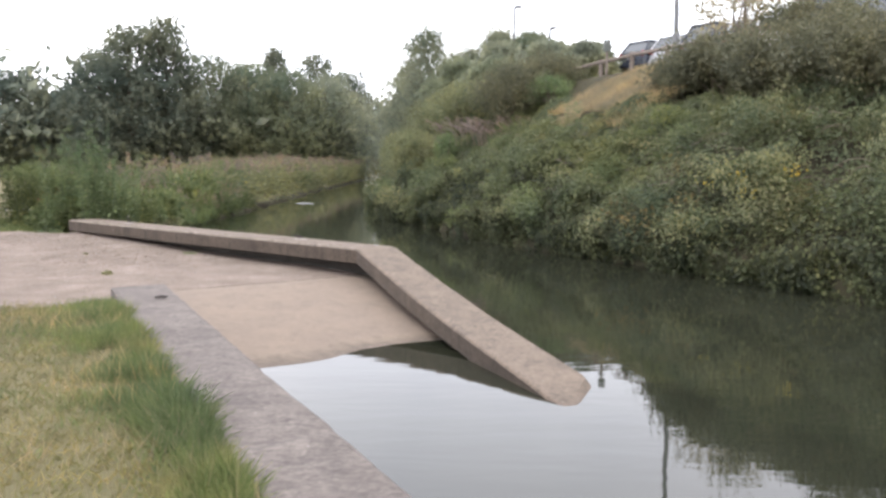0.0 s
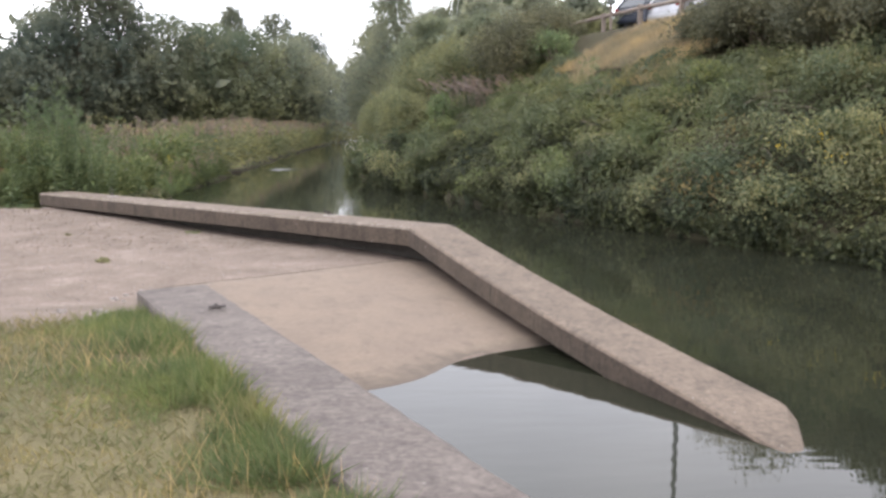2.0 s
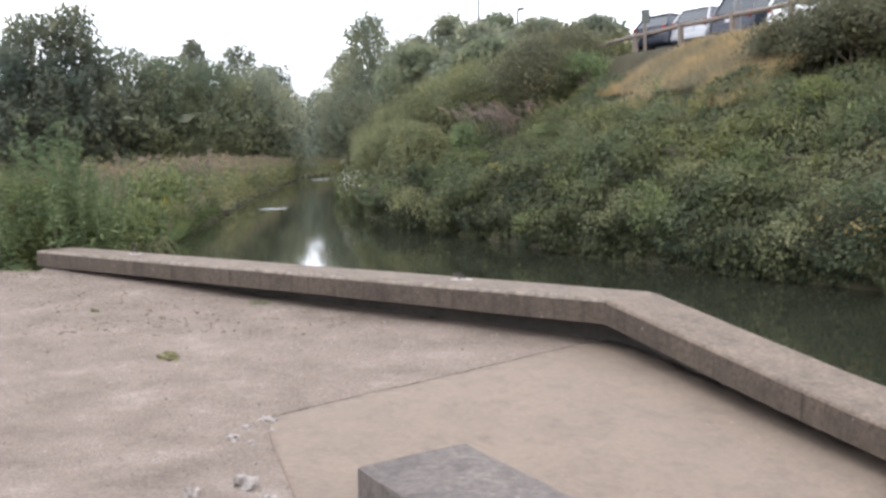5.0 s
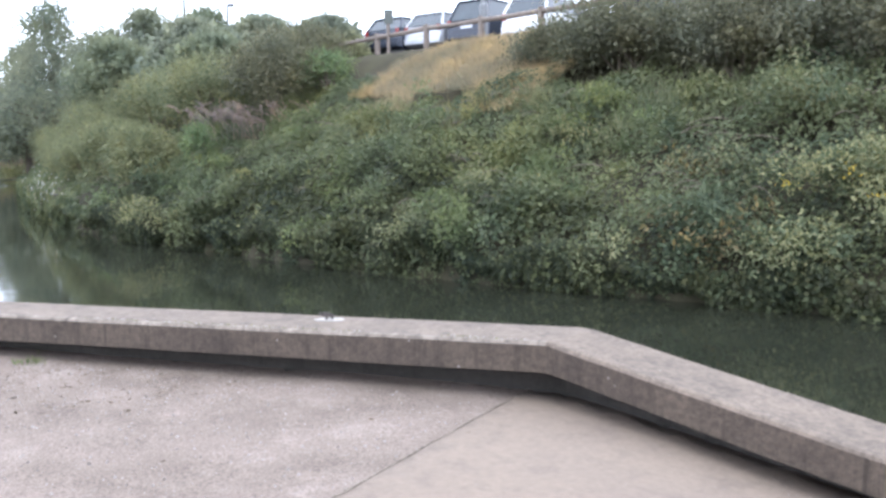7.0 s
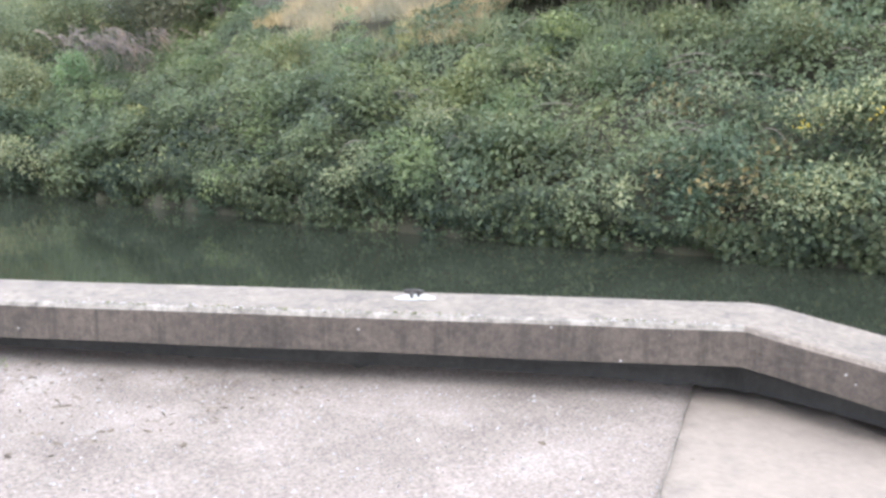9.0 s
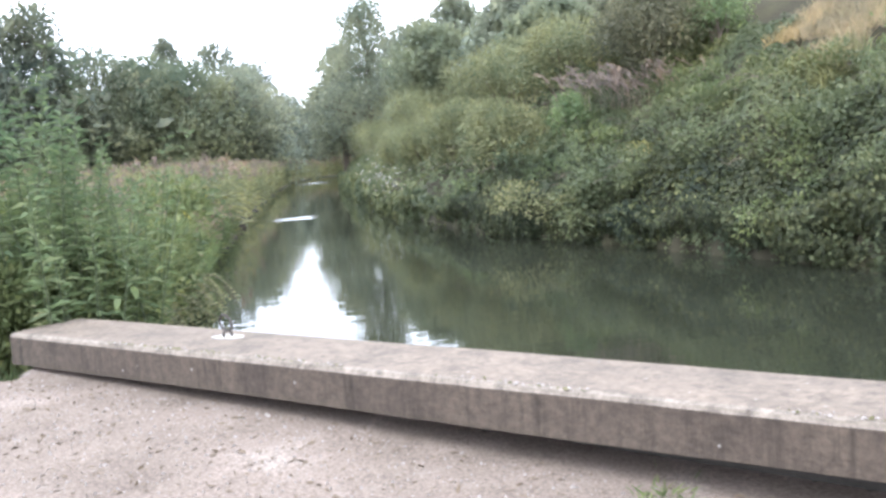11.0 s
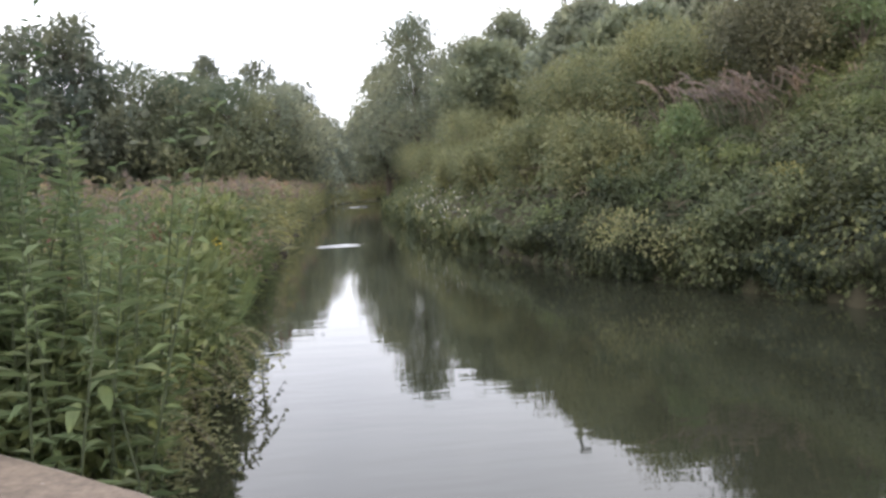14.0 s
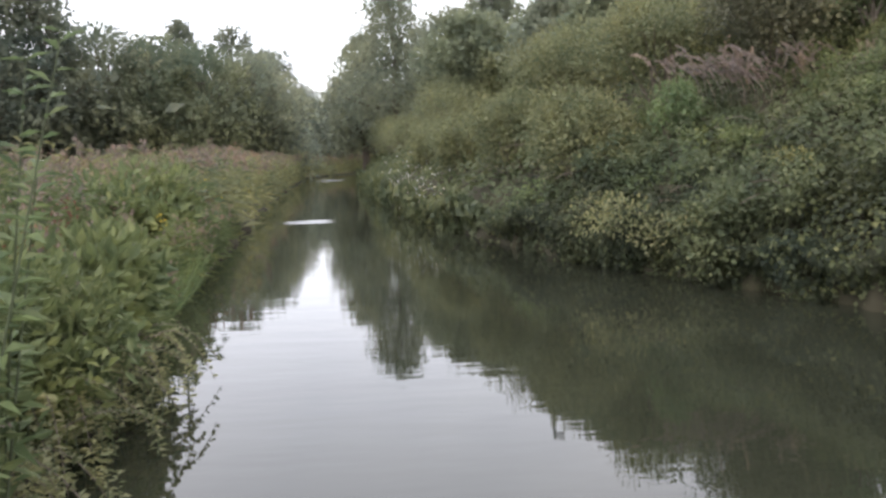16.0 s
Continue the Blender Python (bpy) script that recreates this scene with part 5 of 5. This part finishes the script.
PAINT_W = plain("white car paint", (0.72, 0.73, 0.74), 0.25, scale=3, vary=0.05, relief=0.0)
PAINT_D = plain("dark blue car paint", (0.03, 0.035, 0.05), 0.22, scale=3, vary=0.1, relief=0.0)
PAINT_S = plain("silver car paint", (0.42, 0.43, 0.45), 0.3, 0.5, scale=3, vary=0.08, relief=0.0)
car((9.9, 40.6), -62, PAINT_D, "dark hatchback parked behind the fence", 1.45)
car((10.9, 39.2), -62, PAINT_S, "silver hatchback parked behind the fence", 1.47)
car((11.8, 37.3), -62, PAINT_D, "black estate car parked behind the fence", 1.68, 4.5)
car((12.7, 35.2), -62, PAINT_W, "white car parked behind the fence", 1.55)
car((13.6, 30.2), -62, PAINT_D, "dark car parked above the thorn bushes", 1.6)


# ---- mooring rings, litter ----
def mooring_ring(x, y, turn, tilt, z=0.487, bedded=True):
    ob = thing("mooring_ring", (x, y, z), "rusty iron mooring ring set in pale mortar" if bedded else "dark iron mooring ring lying on the grey quay", "mooring ring", "mooring rings")
    bm = bmesh.new()
    R, r = 0.054, 0.0081
    rings = []
    for a in np.linspace(0, 6.2832, 25)[:-1]:
        rings.append([bm.verts.new(((R + r * math.cos(b)) * math.cos(a), r * math.sin(b), (R + r * math.cos(b)) * math.sin(a))) for b in np.linspace(0, 6.2832, 9)[:-1]])
    for k in range(24):
        for i in range(8):
            bm.faces.new((rings[k][i], rings[(k + 1) % 24][i], rings[(k + 1) % 24][(i + 1) % 8], rings[k][(i + 1) % 8]))
    bm.transform(pose(0, 0, 0.03) @ pose(0, 0, 0, tilt, 0, turn) @ pose(0, 0, 0.064))
    bmesh.ops.recalc_face_normals(bm, faces=bm.faces)
    part("ring", bm, M_IRON, ob, smooth=True)
    bm = bmesh.new()
    tube(bm, [(-0.025, 0, -0.02), (-0.025, 0, 0.03), (0, 0, 0.045), (0.025, 0, 0.03), (0.025, 0, -0.02)], [0.01] * 5, 6)
    part("staple", bm, M_IRON, ob)
    if not bedded:
        return
    bm = bmesh.new()
    vs = [bm.verts.new((0.125 * math.cos(a) * (0.8 + 0.4 * vnoise(a * 2, x)), 0.075 * math.sin(a) * (0.8 + 0.4 * vnoise(a * 2 + 5, y)), 0.002)) for a in np.linspace(0, 6.2832, 21)[:-1]]
    top = bm.verts.new((0, 0, 0.005))
    for k in range(20):
        bm.faces.new((vs[k], vs[(k + 1) % 20], top))
    low = [bm.verts.new((v.co.x, v.co.y, -0.012)) for v in vs]
    for k in range(20):
        bm.faces.new((low[k], low[(k + 1) % 20], vs[(k + 1) % 20], vs[k]))
    bm.faces.new(low[::-1])
    bm.transform(pose(0, 0, 0, 0, 0, -43))
    part("mortar_patch", bm, M_PLASTER, ob, "pale mortar patch")


mooring_ring(-6.42, 18.62, -45, 8)
mooring_ring(-2.32, 14.82, -40, 70)
mooring_ring(-2.69, 8.62, 20, 80, Q_TOP - 0.016, False)


def clod(name, x, y, size, material, label, category, flat=0.4):
    bm = bmesh.new()
    bmesh.ops.create_icosphere(bm, subdivisions=3, radius=1.0)
    for v in bm.verts:
        k = 0.7 + 0.6 * noise.noise(v.co * 1.7 + Vector((x, y, 0))) + 0.25 * noise.noise(v.co * 5)
        v.co = Vector((v.co.x * size * k, v.co.y * size * 0.6 * k, max(-0.15, v.co.z) * size * flat * k))
    ob = part(name, bm, material)
    ob.matrix_world = pose(x, y, float(land(x, y)) + 0.012, 0, 0, 57 * x + 31 * y)
    return tagged(ob, label, category)


clod("moss_clod", -5.05, 13.63, 0.17, M_MOSS, "dry greenish moss clod on the gravel", "moss clod")
clod("moss_clod", -6.3, 16.0, 0.09, M_MOSS, "small dark clod on the gravel", "moss clod")
for x, y, s in ((-4.05, 10.3, 0.13), (-3.9, 10.05, 0.09), (-3.72, 9.85, 0.16), (-4.25, 9.95, 0.07), (-3.6, 10.15, 0.08)):
    clod("stone", x, y, s, M_STONE, "pale rough stone by the quay's end", "stone", 0.6)
for x, y, s in ((-4.02, 11.62, 0.11), (-4.16, 11.5, 0.07), (-3.98, 11.42, 0.06), (-4.22, 11.3, 0.09), (-4.1, 11.2, 0.05)):
    clod("rubble", x, y, s, M_STONE, "broken concrete lump at the slab's corner", "rubble", 0.35)
for k in range(46):
    x, y = -7.6 + 6.2 * rng.random(), 10.5 + 7.5 * rng.random()
    if side_of(EDGE_D, [x], [y])[0] > 0.4:
        clod("debris", x, y, 0.012 + 0.03 * rng.random() ** 2, M_LITTER, "small dark bit of leaf litter on the gravel", "litter")

# crumbs of mortar and dry moss along the wall's worn near edge
w = unit(A_IN - END_IN)
for n, material, label in ((420, M_STONE, "pale crumbs of mortar on the wall's worn edge"), (520, M_MOSS, "dry moss crumbs on the wall's worn edge")):
    a = 0.3 + (L1 - 0.4) * rng.random(n)
    a = a[vnoise(a * 1.7, 2.0 + 0 * a) > 0.4]
    o = 0.012 + 0.05 * rng.random(len(a)) ** 2
    q = END_IN + w * a[:, None] + np.array([-w[1], w[0]]) * o[:, None]
    c = np.concatenate([q, np.full((len(a), 1), 0.486)], 1)
    s = (0.004 + 0.010 * rng.random(len(a)) ** 2)[:, None]
    e1 = rand_dirs(len(a)) * [1, 1, 0]
    e2 = np.stack([-e1[:, 1], e1[:, 0], 0 * a], 1)
    v = np.stack([c + e1 * s, c + e2 * s, c - e1 * s, c - e2 * s, c + [0, 0, 1] * s * 0.8], 1).reshape(-1, 3)
    k = np.arange(len(a))[:, None] * 5
    f = np.concatenate([k + [[0, 1, 4]], k + [[1, 2, 4]], k + [[2, 3, 4]], k + [[3, 0, 4]]], 1).reshape(-1, 3)
    tagged(mesh_np("crumbs", v, f, material), label, "crumbs", kind="stuff")

# a thin pale sapling above the thorn bushes
bush((8.4, 26.6), (1.7, 1.6, 2.3), M_PALE_DRY, "sparse yellowing sapling above the thorn bushes", 2100, 0.10, group="bank shrubs", twigs=22, lumps=30, spray=0.5)

# loose chippings on the apron
n = 26000
p = np.stack([-9.0 + 8.5 * rng.random(n), 9.6 + 10.5 * rng.random(n) ** 0.55], 1)
p = p[(side_of(EDGE_D, p[:, 0], p[:, 1]) > 0.3) & in_plaza(p[:, 0], p[:, 1])]
zz = land(p[:, 0], p[:, 1]) + 0.012
L = 0.004 + 0.012 * rng.random(len(p)) ** 3
dirs = rand_dirs(len(p)) * [1, 1, 0.2]
v = np.stack([np.concatenate([p, zz[:, None]], 1) + o for o in (dirs * L[:, None], np.cross(dirs, [0, 0, 1.0]) * L[:, None], -dirs * L[:, None], np.stack([0 * L, 0 * L, L], 1))], 1).reshape(-1, 3)
k = np.arange(len(p))[:, None] * 4
f = np.concatenate([k + [[0, 1, 3]], k + [[1, 2, 3]], k + [[2, 0, 3]]], 1).reshape(-1, 3)
tagged(mesh_np("chippings", v, f, M_STONE), "loose stone chippings on the apron", "gravel", kind="stuff")
n = 8000
p = np.stack([-9.0 + 6.0 * rng.random(n), 14.5 + 5.6 * rng.random(n)], 1)
e = side_of(EDGE_D, p[:, 0], p[:, 1])
p = p[(e > 0.25) & (e < 2.6 + 1.5 * (vnoise(p[:, 0], p[:, 1]) - 0.5)) & in_plaza(p[:, 0], p[:, 1])]
L = 0.008 + 0.022 * rng.random(len(p)) ** 2
b = np.concatenate([p, land(p[:, 0], p[:, 1])[:, None] + 0.014], 1)
v, f = blades(b, rand_dirs(len(p)) * [1, 1, 0.15], rand_dirs(len(p)) * [1, 1, 0.2], L * 2, L * 0.9, 0.2)
tagged(mesh_np("leaf_litter", v, f, M_LITTER), "brown chips and leaf litter strewn by the wall", "litter", kind="stuff")

# a bare twig hanging by the wall, and weeds at its foot
herb_bed("hanging_sprigs", np.stack([-7.42 + 0.14 * rng.normal(size=18), 20.15 + 0.25 * rng.normal(size=18)], 1), 0.35 + 0.35 * rng.random(18), M_SHRUB, "dark leafy sprigs hanging over the water", 22, 0.09, 0.4)
for x, y in ((-4.5, 16.18), (-8.3, 19.5), (-8.45, 19.75), (-8.6, 19.3), (-8.2, 19.2)):
    q = np.array([[x, y]]) + rng.normal(size=(60, 2)) * [0.08, 0.08]
    grass_on("weed_tuft", q, land(q[:, 0], q[:, 1]), M_GRASS, "small green weed tuft at the foot of the wall", 0.085, 0.010, 0.9, "weeds")


# slow riffles on the open water
def riffle(x, y, wide, ridges, high=0.02):
    xs, ys = np.linspace(-wide / 2, wide / 2, 40), np.linspace(-0.15, 0.42 * ridges + 0.15, 14 * ridges)
    X, Y = np.meshgrid(xs, ys)
    fade = np.clip(1 - (2 * X / wide) ** 2, 0, 1) * smooth01(Y, -0.15, 0.1) * (1 - smooth01(Y, ys[-1] - 0.25, ys[-1]))
    Z = WATER + 0.002 + high * fade * (0.5 + 0.5 * np.cos(Y / 0.42 * 6.283 + 1.2 * np.sin(X * 0.9 + x))) * (0.4 + 0.6 * vnoise(X * 0.8 + x, Y * 1.5))
    V = np.stack([X + x, Y + y + 0.3 * np.sin(X * 0.5), Z], -1).reshape(-1, 3)
    i = np.arange(len(ys) - 1)[:, None] * len(xs) + np.arange(len(xs) - 1)[None, :]
    F = np.stack([i, i + 1, i + 1 + len(xs), i + len(xs)], -1).reshape(-1, 4)
    tagged(mesh_np("ripple", V, F, M_WATER, smooth=True), "low ripples on the slow river", "ripples", kind="stuff")


riffle(-5.8, 92, 4.0, 4, 0.04)
riffle(-4.4, 116, 4.4, 5, 0.05)
riffle(-6.6, 43.5, 2.2, 3, 0.018)
